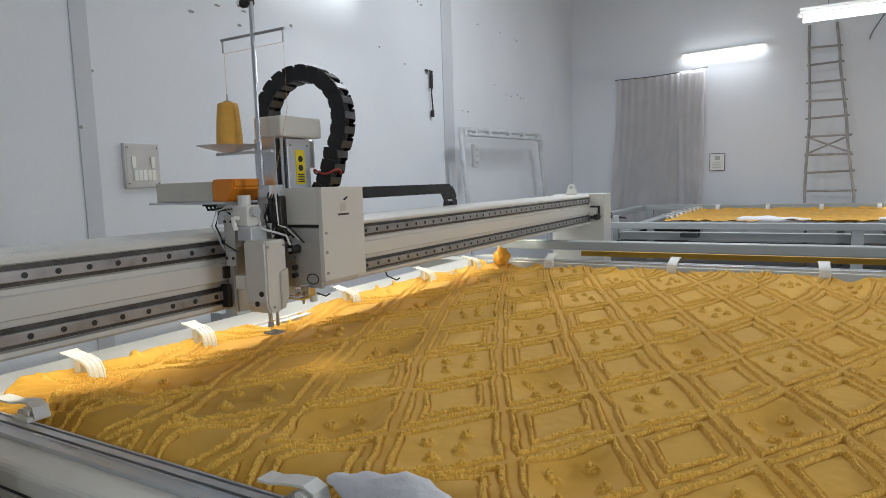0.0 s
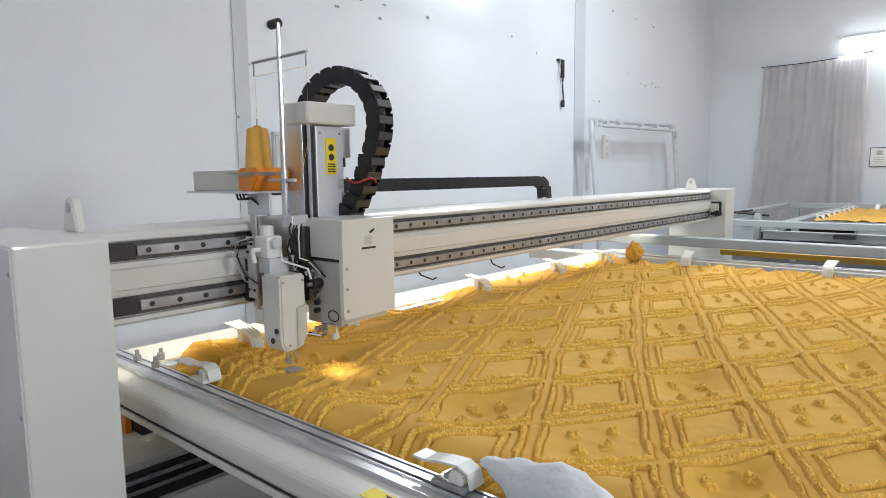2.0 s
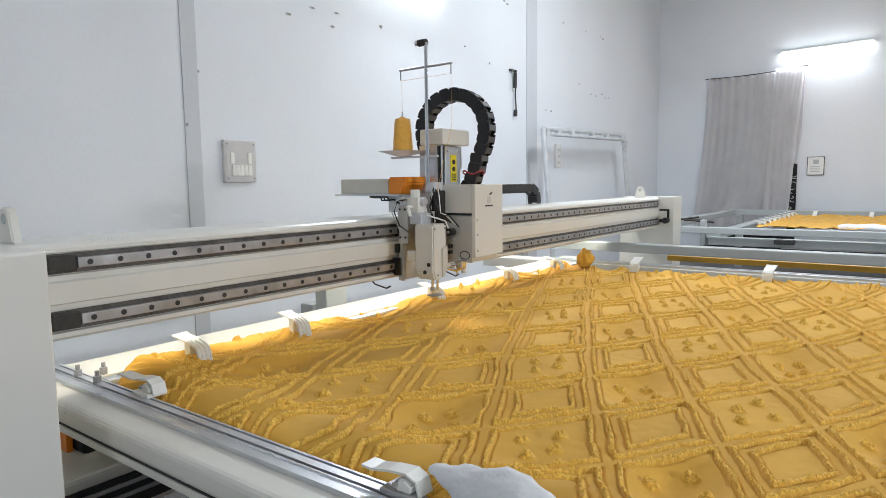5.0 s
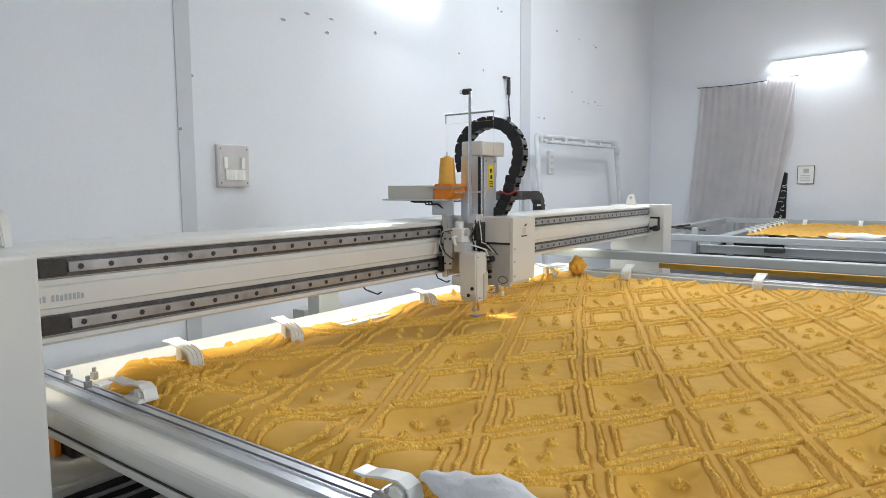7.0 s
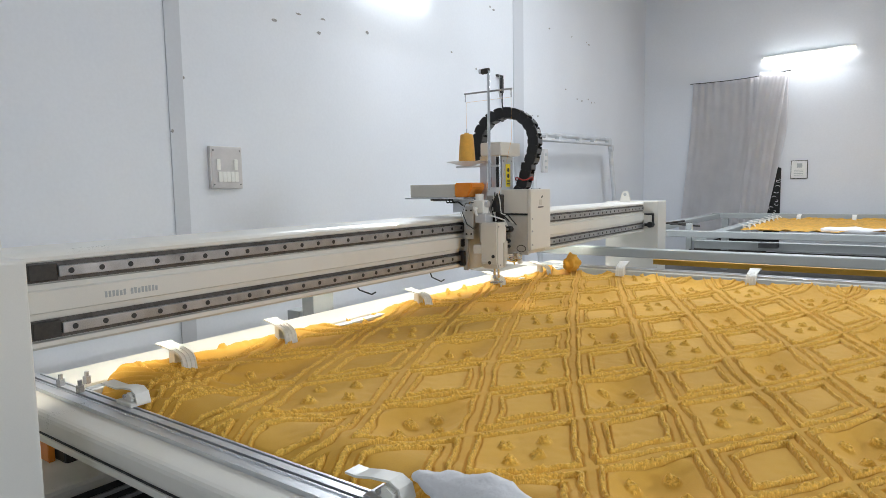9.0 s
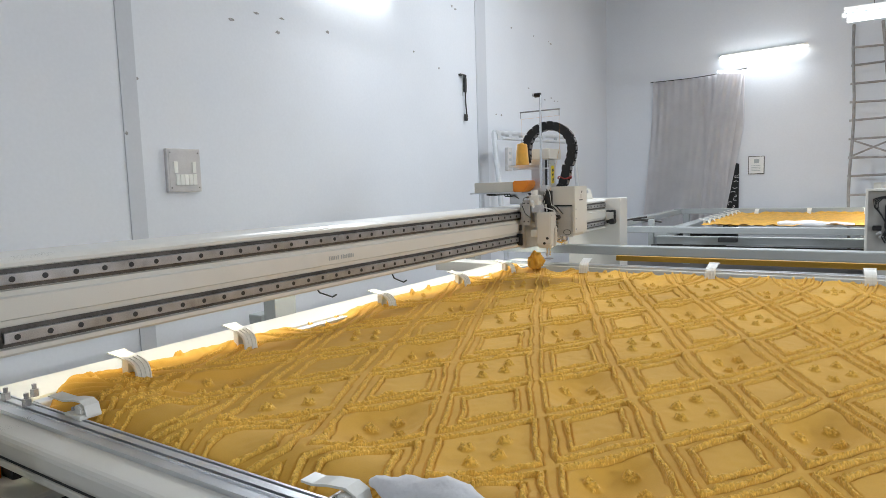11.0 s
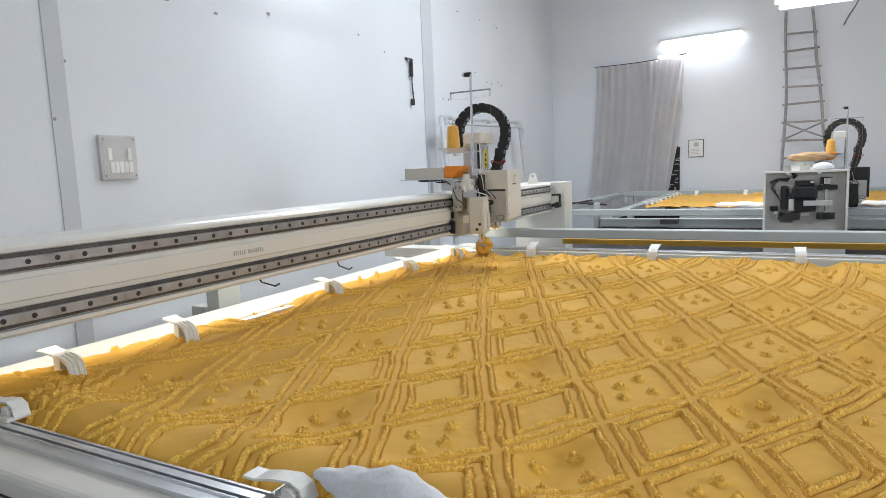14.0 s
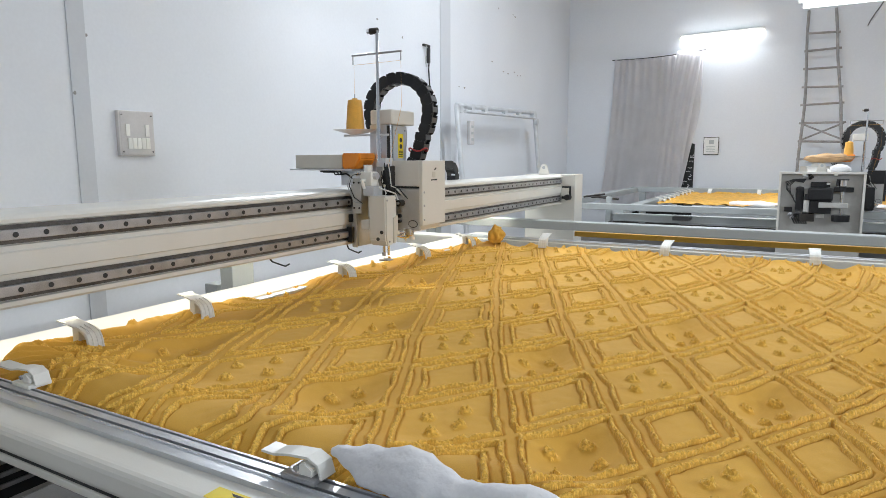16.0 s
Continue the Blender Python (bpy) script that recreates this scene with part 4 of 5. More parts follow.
    # lamp by the needle
    part("lamp_arm", pipe(B(), [Vector(p) + o for p in ((-1.37, -0.056, 0.975), (-1.35, -0.012, 0.962), (-1.34, 0.012, 0.968))], 0.006, 8), CHROME, ob)
    bm = B()
    geo = bmesh.ops.create_cone(bm, cap_ends=False, segments=18, radius1=0.013, radius2=0.012, depth=0.034)
    bmesh.ops.solidify(bm, geom=bm.faces[:], thickness=0.0015)
    bmesh.ops.rotate(bm, verts=bm.verts, matrix=Matrix.Rotation(radians(14), 3, "X"))
    bmesh.ops.translate(bm, verts=bm.verts, vec=Vector((-1.335, 0.018, 0.968)) + o)
    lamp = part("needle_lamp", bm, WHITE_PLASTIC, ob, "small lamp beside the needle")
    part("lamp_lens", rd((-1.335, 0.0165, 0.978), (-1.335, 0.0155, 0.974), 0.0095, 14), SPOT, lamp)
    part("lamp_back", rd((-1.335, 0.0145, 0.988), (-1.335, 0.0155, 0.982), 0.0115, 14), WHITE_PLASTIC, lamp)
    # linkages and valves
    rnd = random.Random(3)
    for k, (p, s) in enumerate((((-1.36, -0.012, 0.985), 0.012), ((-1.375, -0.005, 0.972), 0.009), ((-1.335, 0.006, 0.99), 0.007), ((-1.35, 0.0, 1.0), 0.01))):
        part("linkage", rd((p[0] - s, p[1] - s, p[2]), (p[0] + s, p[1] + s * 0.5, p[2] + s * 0.4), s * 0.55, 10), CHROME, ob)
    valve = part("air_valve", blk((-1.52, -0.125, 1.20), (-1.455, -0.07, 1.265), 0.006), WHITE_PLASTIC, ob, "white air valve")
    part("valve_cap", rd((-1.455, -0.10, 1.245), (-1.438, -0.10, 1.245), 0.016, 12), ALU_PLATE, valve)
    part("valve_body", rd((-1.49, -0.10, 1.265), (-1.49, -0.10, 1.295), 0.02, 12), WHITE_PLASTIC, valve)
    part("cylinder", rd((-1.475, -0.10, 1.06), (-1.475, -0.10, 1.20), 0.015, 14), PLATE, ob)
    part("clamp_block", blk((-1.475, -0.055, 1.285), (-1.425, 0.005, 1.325), 0.003), ALU_PLATE, ob)
    for k in range(7):
        a = Vector((-1.455 + 0.003 * k, -0.04 + 0.004 * k, 1.30 - 0.01 * k))
        m1 = a + Vector((0.006 + 0.01 * rnd.random(), -0.03 * rnd.random(), -0.06 - 0.02 * rnd.random()))
        m2 = m1 + Vector((0.004, 0.02 * rnd.random(), -0.035))
        e = Vector((-1.425 - 0.02 * rnd.random(), -0.01, 1.16 + 0.03 * rnd.random()))
        part("hose", pipe(B(), [p + o for p in (a, a.lerp(m1, 0.5) + Vector((0.01, 0, 0.01)), m1, m2, e)], 0.0035, 6), RUBBER if k % 3 else WHITE_PLASTIC, ob, "" if k % 3 else "white air hose")
    part("white_hose", pipe(B(), [Vector(p) + o for p in ((-1.46, -0.075, 1.23), (-1.44, -0.085, 1.19), (-1.41, -0.05, 1.175), (-1.39, -0.03, 1.165), (-1.376, -0.03, 1.135))], 0.0036, 8), WHITE_PLASTIC, ob)
    part("shoulder", blk((-1.46, -0.03, 1.155), (-1.41, 0.003, 1.29), 0.006), DARK, ob)
    # fittings round the arm: solenoid, brackets, screws, tension discs and loose hoses
    part("bracket_plate", blk((-1.555, -0.13, 1.075), (-1.51, -0.122, 1.235), 0.002), PLATE, ob)
    for k in range(2):
        part("hose", pipe(B(), [Vector((-1.50, -0.14, 1.255 + 0.01 * k)) + o, Vector((-1.53, -0.165 - 0.012 * k, 1.25)) + o, Vector((-1.545, -0.17 - 0.014 * k, 1.205)) + o, Vector((-1.53, -0.155, 1.15 - 0.02 * k)) + o, Vector((-1.50, -0.13, 1.12)) + o], 0.0026, 6), GREY_PAINT if k else RUBBER, ob)
    part("arm_bracket", blk((-1.50, -0.128, 1.155), (-1.44, -0.062, 1.200), 0.004), ALU_PLATE, ob)
    for x, z in ((-1.548, 1.215), (-1.548, 1.10), (-1.52, 1.215), (-1.52, 1.10)):
        part("screw", rd((x, -0.130, z), (x, -0.134, z), 0.0045, 8), DARK, ob)
    part("solenoid", blk((-1.452, -0.052, 1.205), (-1.412, -0.012, 1.268), 0.004), BLACK, ob, "black solenoid")
    part("elbow_fitting", pipe(B(), [Vector(p) + o for p in ((-1.49, -0.126, 1.225), (-1.49, -0.150, 1.225), (-1.478, -0.158, 1.215), (-1.470, -0.158, 1.19))], 0.007, 8), WHITE_PLASTIC, ob)
    part("elbow_fitting", pipe(B(), [Vector(p) + o for p in ((-1.52, -0.126, 1.250), (-1.52, -0.146, 1.250), (-1.51, -0.152, 1.262))], 0.006, 8), CHROME, ob)
    for k, z in enumerate((1.155, 1.132, 1.085)):
        part("tension_disc", rd((-1.405 + 0.012 * k, 0.003, z), (-1.405 + 0.012 * k, -0.014, z), 0.010, 12), CHROME, side)
    for k in range(5):
        y0 = -0.035 + 0.006 * k
        pts = [(-1.44, y0, 1.32), (-1.425 + 0.006 * k, y0 - 0.03, 1.29 - 0.01 * k), (-1.41 + 0.004 * k, y0 - 0.035, 1.235 - 0.012 * k), (-1.415 + 0.01 * k, y0 - 0.015, 1.19), (-1.42 + 0.02 * k, -0.004, 1.172 - 0.008 * k)]
        part("hose", pipe(B(), [Vector(p) + o for p in pts], 0.0028, 6), WHITE_PLASTIC if k == 3 else RUBBER, ob)
    part("lower_block", blk((-1.35, -0.020, 0.972), (-1.315, 0.010, 1.004), 0.004), CHROME, ob)
    part("lifter_rod", rd((-1.352, -0.008, 0.945), (-1.352, -0.008, 0.99), 0.004, 8), CHROME, ob)
    # thread stand
    part("pole", rd((-1.465, -0.048, 1.31), (-1.465, -0.048, 1.885), 0.0075, 12), CHROME, ob, "thin steel thread pole")
    part("pole_sleeve", rd((-1.465, -0.048, 1.31), (-1.465, -0.048, 1.46), 0.0105, 12), CHROME, ob)
    knob = part("pole_top", rd((-1.50, -0.048, 1.885), (-1.462, -0.048, 1.885), 0.014, 12), DARK, ob, "black eyelet on the pole's top")
    part("top_lens", rd((-1.515, -0.048, 1.887), (-1.50, -0.048, 1.887), 0.011, 12), CHROME, knob)
    part("cross_bar", rd((-1.605, -0.048, 1.788), (-1.335, -0.048, 1.788), 0.0045, 8), STEEL, ob)
    part("thread_hook", rd((-1.60, -0.048, 1.788), (-1.60, -0.048, 1.748), 0.0028, 8), STEEL, ob)
    part("thread_hook", rd((-1.34, -0.048, 1.788), (-1.34, -0.048, 1.748), 0.0028, 8), STEEL, ob)
    part("stand_arm", blk((-1.66, -0.054, 1.425), (-1.41, -0.042, 1.434), 0.002), ALU_PLATE, ob)
    dish = part("spool_dish", rd((-1.595, -0.048, 1.434), (-1.595, -0.048, 1.455), 0.025, 28, 0.105), ALU_PLATE, ob, "shallow metal spool dish")
    part("spool_pin", rd((-1.595, -0.048, 1.455), (-1.595, -0.048, 1.618), 0.003, 8), STEEL, dish)
    return ob


def thread_cone(dx, y, dy=0.0):
    o = Vector((dx - 1.595, y + dy - 0.048, 1.4555))
    bm = B()
    prof = [(0.0, 0.0), (0.039, 0.0), (0.042, 0.004), (0.041, 0.03), (0.038, 0.07), (0.035, 0.105), (0.032, 0.131), (0.028, 0.135), (0.013, 0.1355), (0.012, 0.142), (0.006, 0.142)]
    seg = 28
    rings = [[bm.verts.new(o + Vector((r * math.cos(2 * math.pi * k / seg), r * math.sin(2 * math.pi * k / seg), z))) for k in range(seg)] for r, z in prof[1:]]
    for a, b in zip(rings, rings[1:]):
        for k in range(seg):
            bm.faces.new((a[k], a[(k + 1) % seg], b[(k + 1) % seg], b[k]))
    bm.faces.new(rings[0][::-1])
    bm.faces.new(rings[-1])
    ob = thing("thread_cone", o, "cone of mustard thread on the spool dish", "thread cone", "thread cones")
    part("winding", bm, CONE_THREAD, ob, smooth=True)
    part("thread", pipe(B(), [o + Vector(p) for p in ((0, 0, 0.14), (0.0, 0.0, 0.29), (0.255, 0.0, 0.293), (0.255, 0.002, 0.10), (0.20, -0.03, -0.17))], 0.0007, 5), CONE_THREAD, ob)
    return ob


def chain_link_mesh(pitch, height, width):
    bm = B()
    for s in (-1, 1):
        w0, w1 = s * width / 2, s * (width / 2 - 0.006)
        prism(bm, [(-pitch * 0.52, -height / 2), (pitch * 0.40, -height / 2), (pitch * 0.56, -height * 0.30), (pitch * 0.56, height * 0.30), (pitch * 0.40, height / 2), (-pitch * 0.52, height / 2)],
              "x", min(w0, w1), max(w0, w1), 0.0012)
    cheeks = len(bm.faces)
    for s in (-1, 1):
        z = s * height / 2
        block(bm, (-width / 2 + 0.003, -pitch * 0.27, min(z, z - s * 0.006) + s * 0.003), (width / 2 - 0.001, pitch * 0.27, max(z, z - s * 0.006) + s * 0.002), 0.0012)
    bm.faces.ensure_lookup_table()
    for f in bm.faces[cheeks:]:
        f.material_index = 1
    me = bpy.data.meshes.new("link")
    bm.to_mesh(me)
    bm.free()
    me.materials.append(BLACK)
    me.materials.append(CROSSBAR)
    return me


def arch_chain(dx, y, dy=0.0):
    """The upright loop of cable chain from the column to the sewing head."""
    base = Vector((dx - 1.5, y + dy + 0.18, 1.35))
    ob = thing("cable_chain", base, "black plastic cable chain looping over the column", "cable chain", "cable chains")
    # way of the loop: up behind the column, over, and down onto the cover; it stands askew to the beam
    way = []
    for k in range(81):
        a = math.radians(205 - 245 * k / 80)
        r = 0.156 * math.cos(a)
        way.append(Vector((-1.535 + 0.985 * r, 0.245 + 0.174 * r, 1.618 + (0.155 if math.sin(a) > 0 else 0.20) * math.sin(a))))
    end = way[-1]
    for k in range(1, 16):
        s = k / 15
        way.append(end + Vector((0.985, 0.174, 0)) * (-0.085 * s * s) + Vector((0.01 * s, -0.075 * s, -0.222 * s)))
    lens = [0.0]
    for a, b in zip(way, way[1:]):
        lens.append(lens[-1] + (b - a).length)
    me = chain_link_mesh(0.046, 0.053, 0.078)
    pitch = 0.046
    for k in range(int(lens[-1] / pitch)):
        s = (k + 0.5) * pitch
        i = max(j for j in range(len(lens)) if lens[j] <= s)
        i = min(i, len(way) - 2)
        f = (s - lens[i]) / (lens[i + 1] - lens[i])
        p = way[i].lerp(way[i + 1], f)
        d = way[i + 1] - way[i]
        link = new("link", me)
        link.parent = ob
        link.matrix_basis = Matrix.Translation(p + Vector((dx, y + dy, 0)) - base) @ Matrix.Rotation(radians(-80.0), 4, "Z") @ Matrix.Rotation(math.atan2(d.z, 0.985 * d.x + 0.174 * d.y), 4, "X")
    part("cable_core", pipe(B(), [p + Vector((dx, y + dy, 0)) for p in way[2:-1:3]], 0.021, 10), RUBBER, ob, "black cables inside the chain")
    part("cable_tie", pipe(B(), [base + Vector((0.085 + 0.044 * math.cos(a), 0.035 + 0.050 * math.sin(a), 0.075 + 0.008 * math.cos(3 * a))) for a in [math.pi * k / 8 for k in range(17)]], 0.004, 6), RED, ob, "red binding on the cables")
    return ob


# how the machine moves: seconds and gantry, carriage, lift of the head, in metres
GANTRY = [(0, 0.169), (0.5, 0.047), (1, 0.022), (1.5, 0.030), (2, 0.004), (2.5, 0.012), (3, 0.015), (3.5, 0.008), (4, 0.010), (6.5, 0.012), (7, 0.002), (7.5, 0.002),
          (8, 0.006), (8.5, 0.006), (11, 0.0), (11.5, 0.0), (12, -0.004), (12.5, -0.012), (13, -0.006), (13.5, -0.006), (14, -0.010), (14.5, -0.020), (15, -0.027), (15.5, -0.036), (16, -0.038)]
HEAD = [(0, 1.523), (0.5, 1.211), (0.8, 1.148), (1, 1.133), (1.5, 1.13), (2, 1.135), (2.5, 1.134), (3, 1.133), (3.5, 1.175), (4, 1.435), (4.2, 1.554), (5.4, 2.319), (5.8, 2.423), (6.3, 2.42), (7, 2.44),
        (8, 2.437), (8.5, 2.445), (8.7, 2.49), (10.6, 3.643), (11, 3.755), (11.5, 3.765), (12, 3.78), (12.5, 3.779), (13, 3.785), (13.5, 3.755), (14, 3.56), (14.5, 3.259), (15, 2.935), (15.5, 2.65), (16, 2.427)]
LIFT = [(0, 0.12), (0.8, 0.12), (1.0, 0.05), (1.15, 0.0), (2.85, 0.0), (3.0, 0.04), (3.2, 0.12), (5.7, 0.12), (6.1, 0.0), (8.05, 0.0), (8.2, 0.05), (8.4, 0.12), (11.05, 0.11), (11.3, 0.03), (11.5, 0.0),
        (13.2, 0.0), (13.4, 0.09), (13.55, 0.12), (16, 0.12)]
SECOND = [(0, 1.15), (9.3, 1.15), (10.5, 0.55), (11, 0.285), (11.5, 0.235), (12, 0.005), (12.5, 0.0), (16, 0.0)]


def along(rows, t):
    """The value at t, eased between the rows."""
    if t <= rows[0][0]:
        return rows[0][1]
    for (a, u), (b, v) in zip(rows, rows[1:]):
        if t <= b:
            return u + (v - u) * (t - a) / (b - a)
    return rows[-1][1]


LINKS, PITCH, BEND = 37, 0.078, 0.088


def drag_chain():
    """The cable chain that rolls along the beam's top, one link at a time."""
    base = Vector((-1.92, 2.2, 1.196))
    ob = thing("drag_chain", base, "long black cable chain rolling along the beam's top", "cable chain", "cable chains")
    me = chain_link_mesh(PITCH, 0.052, 0.07)
    for k in range(LINKS):
        link = new("link", me)
        link.parent = ob
        link["place"] = (k + 0.5) * PITCH
    return ob


def link_pose(s, h):
    """Where the chain's link at length s from the carriage lies, with the carriage at h; in the chain's space."""
    bend_y, start = 2.63 + 0.5 * h, h + 0.12
    up = bend_y - start
    if s < up:
        return pose(0, start + s - 2.2, 0.028 + 2 * BEND, 0)
    s -= up
    if s < math.pi * BEND:
        a = s / BEND
        return pose(0, bend_y - 2.2 + BEND * math.sin(a), 0.028 + BEND + BEND * math.cos(a), -math.degrees(a))
    s -= math.pi * BEND
    return pose(0, bend_y - 2.2 - s, 0.028, -180)


# ---- things along the walls ----
def switch_board():
    y0, y1, z0, z1 = 2.675, 2.942, 1.466, 1.772
    ob = thing("switch_board", (XL + 0.02, (y0 + y1) / 2, z0), "grey metal switch board with white switches on the wall", "switch board")
    part("box", block(B(), (XL, y0, z0), (XL + 0.035, y1, z1), 0.006), BOARD, ob)
    part("face", block(B(), (XL + 0.035, y0 + 0.012, z0 + 0.012), (XL + 0.039, y1 - 0.012, z1 - 0.012), 0.001), BOARD, ob)
    for yy in (y0 + 0.045, y1 - 0.075):
        part("socket", block(B(), (XL + 0.039, yy, 1.60), (XL + 0.047, yy + 0.03, 1.68), 0.003), WHITE_PLASTIC, ob)
    for k in range(5):
        part("switch", block(B(), (XL + 0.039, y0 + 0.055 + 0.034 * k, 1.515), (XL + 0.05, y0 + 0.086 + 0.034 * k, 1.59), 0.003), WHITE_PLASTIC, ob, "white rocker switch")
    for yy in (y0 + 0.022, y1 - 0.022):
        for z in (z0 + 0.03, z1 - 0.03):
            part("screw", rod(B(), (XL + 0.039, yy, z), (XL + 0.042, yy, z), 0.005, 8), INK, ob)


def wall_cable():
    ob = thing("hanging_cable", (XL + 0.03, 6.72, 2.8), "black cable with a plug hanging on the wall", "cable")
    part("hook", block(B(), (XL, 6.66, 2.77), (XL + 0.03, 6.80, 2.795), 0.003), DARK, ob)
    part("cable", pipe(B(), [(XL + 0.03, 6.77 + 0.010 * math.sin(k), 2.79 - 0.06 * k) for k in range(10)], 0.009, 6), RUBBER, ob)
    part("cable", pipe(B(), [(XL + 0.03, 6.70 + 0.010 * math.sin(k * 1.3), 2.78 - 0.05 * k) for k in range(6)], 0.006, 6), GREY_PAINT, ob)
    part("plug", block(B(), (XL + 0.012, 6.735, 2.58), (XL + 0.045, 6.78, 2.76), 0.008), RUBBER, ob)
    part("plug", block(B(), (XL + 0.012, 6.745, 2.24), (XL + 0.045, 6.79, 2.32), 0.008), RUBBER, ob)


def pipe_rack():
    ob = thing("pipe_frame", (-3.6, 8.4, 0), "pale steel pipe frame leaning by the wall", "frame")
    rl, rr = (-3.6, 7.06, 2.10), (-3.6, 9.70, 2.16)
    part("post", rod(B(), (-3.55, 7.32, 0.0), rl, 0.035, 10), PIPE, ob)
    part("post", rod(B(), (-3.55, 10.1, 0.0), rr, 0.035, 10), PIPE, ob)
    part("top_bar", rod(B(), rl, rr, 0.032, 10), PIPE, ob)
    part("top_bar", rod(B(), (-3.56, 7.2, 2.03), (-3.56, 9.6, 2.07), 0.02, 10), PIPE, ob)
    for f in (0.03, 0.15, 0.3, 0.55, 0.75, 0.97):
        p = Vector(rl).lerp(Vector(rr), f)
        part("bracket", block(B(), p - Vector((0.03, 0.03, 0.09)), p + Vector((0.03, 0.05, 0.02)), 0.006), PIPE, ob)
    part("pulley", rod(B(), (-3.6, 9.72, 2.02), (-3.55, 9.72, 2.02), 0.05, 14), PIPE, ob)
    lab = part("meter", block(B(), (-3.58, 7.30, 1.62), (-3.53, 7.42, 1.92), 0.01), BOARD, ob, "small grey control box")
    for k in range(3):
        part("switch", block(B(), (-3.53, 7.33, 1.67 + 0.08 * k), (-3.524, 7.38, 1.70 + 0.08 * k)), GREY_PAINT, lab)


def curtain():
    """The grey curtain before the doorway: a pleated sheet gathered towards one side at its foot."""
    bm = B()
    nu, nv = 120, 50
    grid = []
    for j in range(nv + 1):
        v = j / nv
        row = []
        for i in range(nu + 1):
            u = i / nu
            z = 3.22 + 0.06 * u - v * 2.75
            left = -2.95 - 0.06 * v - 0.16 * v ** 2
            right = -1.43 - 0.02 * v - 0.30 * max(0, v - 0.35) / 0.65
            x = left + (right - left) * u
            top = math.exp(-v * 5)
            y = YF - 0.07 - 0.022 * math.sin(u * 75 + 1.5 * math.sin(u * 9)) * (0.45 + 0.55 * top) * math.exp(-v * 1.2) \
                - 0.055 * v * math.sin(u * 11 + v * 3) - 0.05 * v * math.exp(-((u - 0.86 + 0.25 * v) / 0.07) ** 2) + 0.02 * noise.noise(Vector((u * 7, v * 5, 0)))
            z -= 0.035 * math.sin(math.pi * u) * (1 - v)
            row.append(bm.verts.new((x, y, z)))
        grid.append(row)
    for a, b in zip(grid, grid[1:]):
        for i in range(nu):
            bm.faces.new((a[i], a[i + 1], b[i + 1], b[i]))
    bmesh.ops.solidify(bm, geom=bm.faces[:], thickness=0.003)
    ob = thing("curtain", (-2.2, YF - 0.07, 0.45), "grey cloth curtain hung on a cord across the doorway", "curtain")
    part("cloth", bm, GREY_CLOTH, ob, smooth=True)
    bm = B()
    grid = []
    for j in range(41):
        v = j / 40
        row = []
        for i in range(31):
            u = i / 30
            x = -1.86 + 0.02 * v + (0.42 - 0.04 * v) * u
            y = YF - 0.125 - 0.016 * math.sin(u * 22 + 1.2 * math.sin(v * 4)) * (1 - 0.3 * v) - 0.05 * v * math.exp(-((u - 0.55) / 0.3) ** 2)
            row.append(bm.verts.new((x, y, 3.245 + 0.012 * u - 2.75 * v)))
        grid.append(row)
    for a, b in zip(grid, grid[1:]):
        for i in range(30):
            bm.faces.new((a[i], a[i + 1], b[i + 1], b[i]))
    bmesh.ops.solidify(bm, geom=bm.faces[:], thickness=0.003)
    # its origin is the corner from which it hangs
    hinge = Vector((-1.47, YF - 0.1, 3.25))
    bmesh.ops.translate(bm, verts=bm.verts, vec=origin(ob) - hinge)
    flap = part("flap", bm, GREY_CLOTH, ob, "loose edge of the curtain", smooth=True)
    flap.location = hinge - origin(ob)
    part("cord", pipe(B(), [(-3.0 + 1.6 * k / 10, YF - 0.065, 3.225 + 0.06 * k / 10 - 0.03 * math.sin(math.pi * k / 10)) for k in range(11)], 0.008, 6), RUBBER, ob)
    swing = flap
    # what hangs in the gap beside the curtain
    ob = thing("patterned_cloth", (-1.6, YF - 0.03, 0.5), "dark patterned cloth hanging behind the curtain's edge", "cloth")
    bm = B()
    cols = [[bm.verts.new((-1.80 + 0.3 * i / 12, YF - 0.03 - 0.012 * math.sin(i * 1.9 + 0.3 * j), 0.35 + 1.34 * j / 20 - 0.01 * math.cos(i))) for j in range(21)] for i in range(13)]
    for a, b in zip(cols, cols[1:]):
        for k in range(20):
            bm.faces.new((a[k], a[k + 1], b[k + 1], b[k]))
    bmesh.ops.solidify(bm, geom=bm.faces[:], thickness=0.004)
    cloth = part("panel", bm, INK, ob, smooth=True)
    rnd = random.Random(12)
    for k in range(34):
        x, z = -1.72 + 0.19 * rnd.random(), 0.62 + 1.02 * k / 34
        part("motif", pipe(B(), [(x + 0.035 * math.cos(a * 0.6 + k), YF - 0.054, z + 0.018 * math.sin(a * 0.6 + k)) for a in range(6)], 0.005, 5), GREY_CLOTH, cloth)
    return swing


def notice():
    ob = thing("framed_notice", (-1.235, YF - 0.02, 1.5), "small framed white notice on the far wall", "notice")
    part("frame", block(B(), (-1.36, YF - 0.025, 1.495), (-1.11, YF, 1.80), 0.004), DARK, ob)
    sheet = part("paper", block(B(), (-1.350, YF - 0.029, 1.505), (-1.120, YF - 0.0255, 1.79)), PAPER, ob)
    part("emblem", block(B(), (-1.27, YF - 0.0315, 1.68), (-1.19, YF - 0.0295, 1.75)), GREY_PAINT, sheet)
    for k in range(4):
        part("text_line", block(B(), (-1.31, YF - 0.0315, 1.55 + 0.028 * k), (-1.17, YF - 0.0295, 1.558 + 0.028 * k)), GREY_PAINT, sheet)


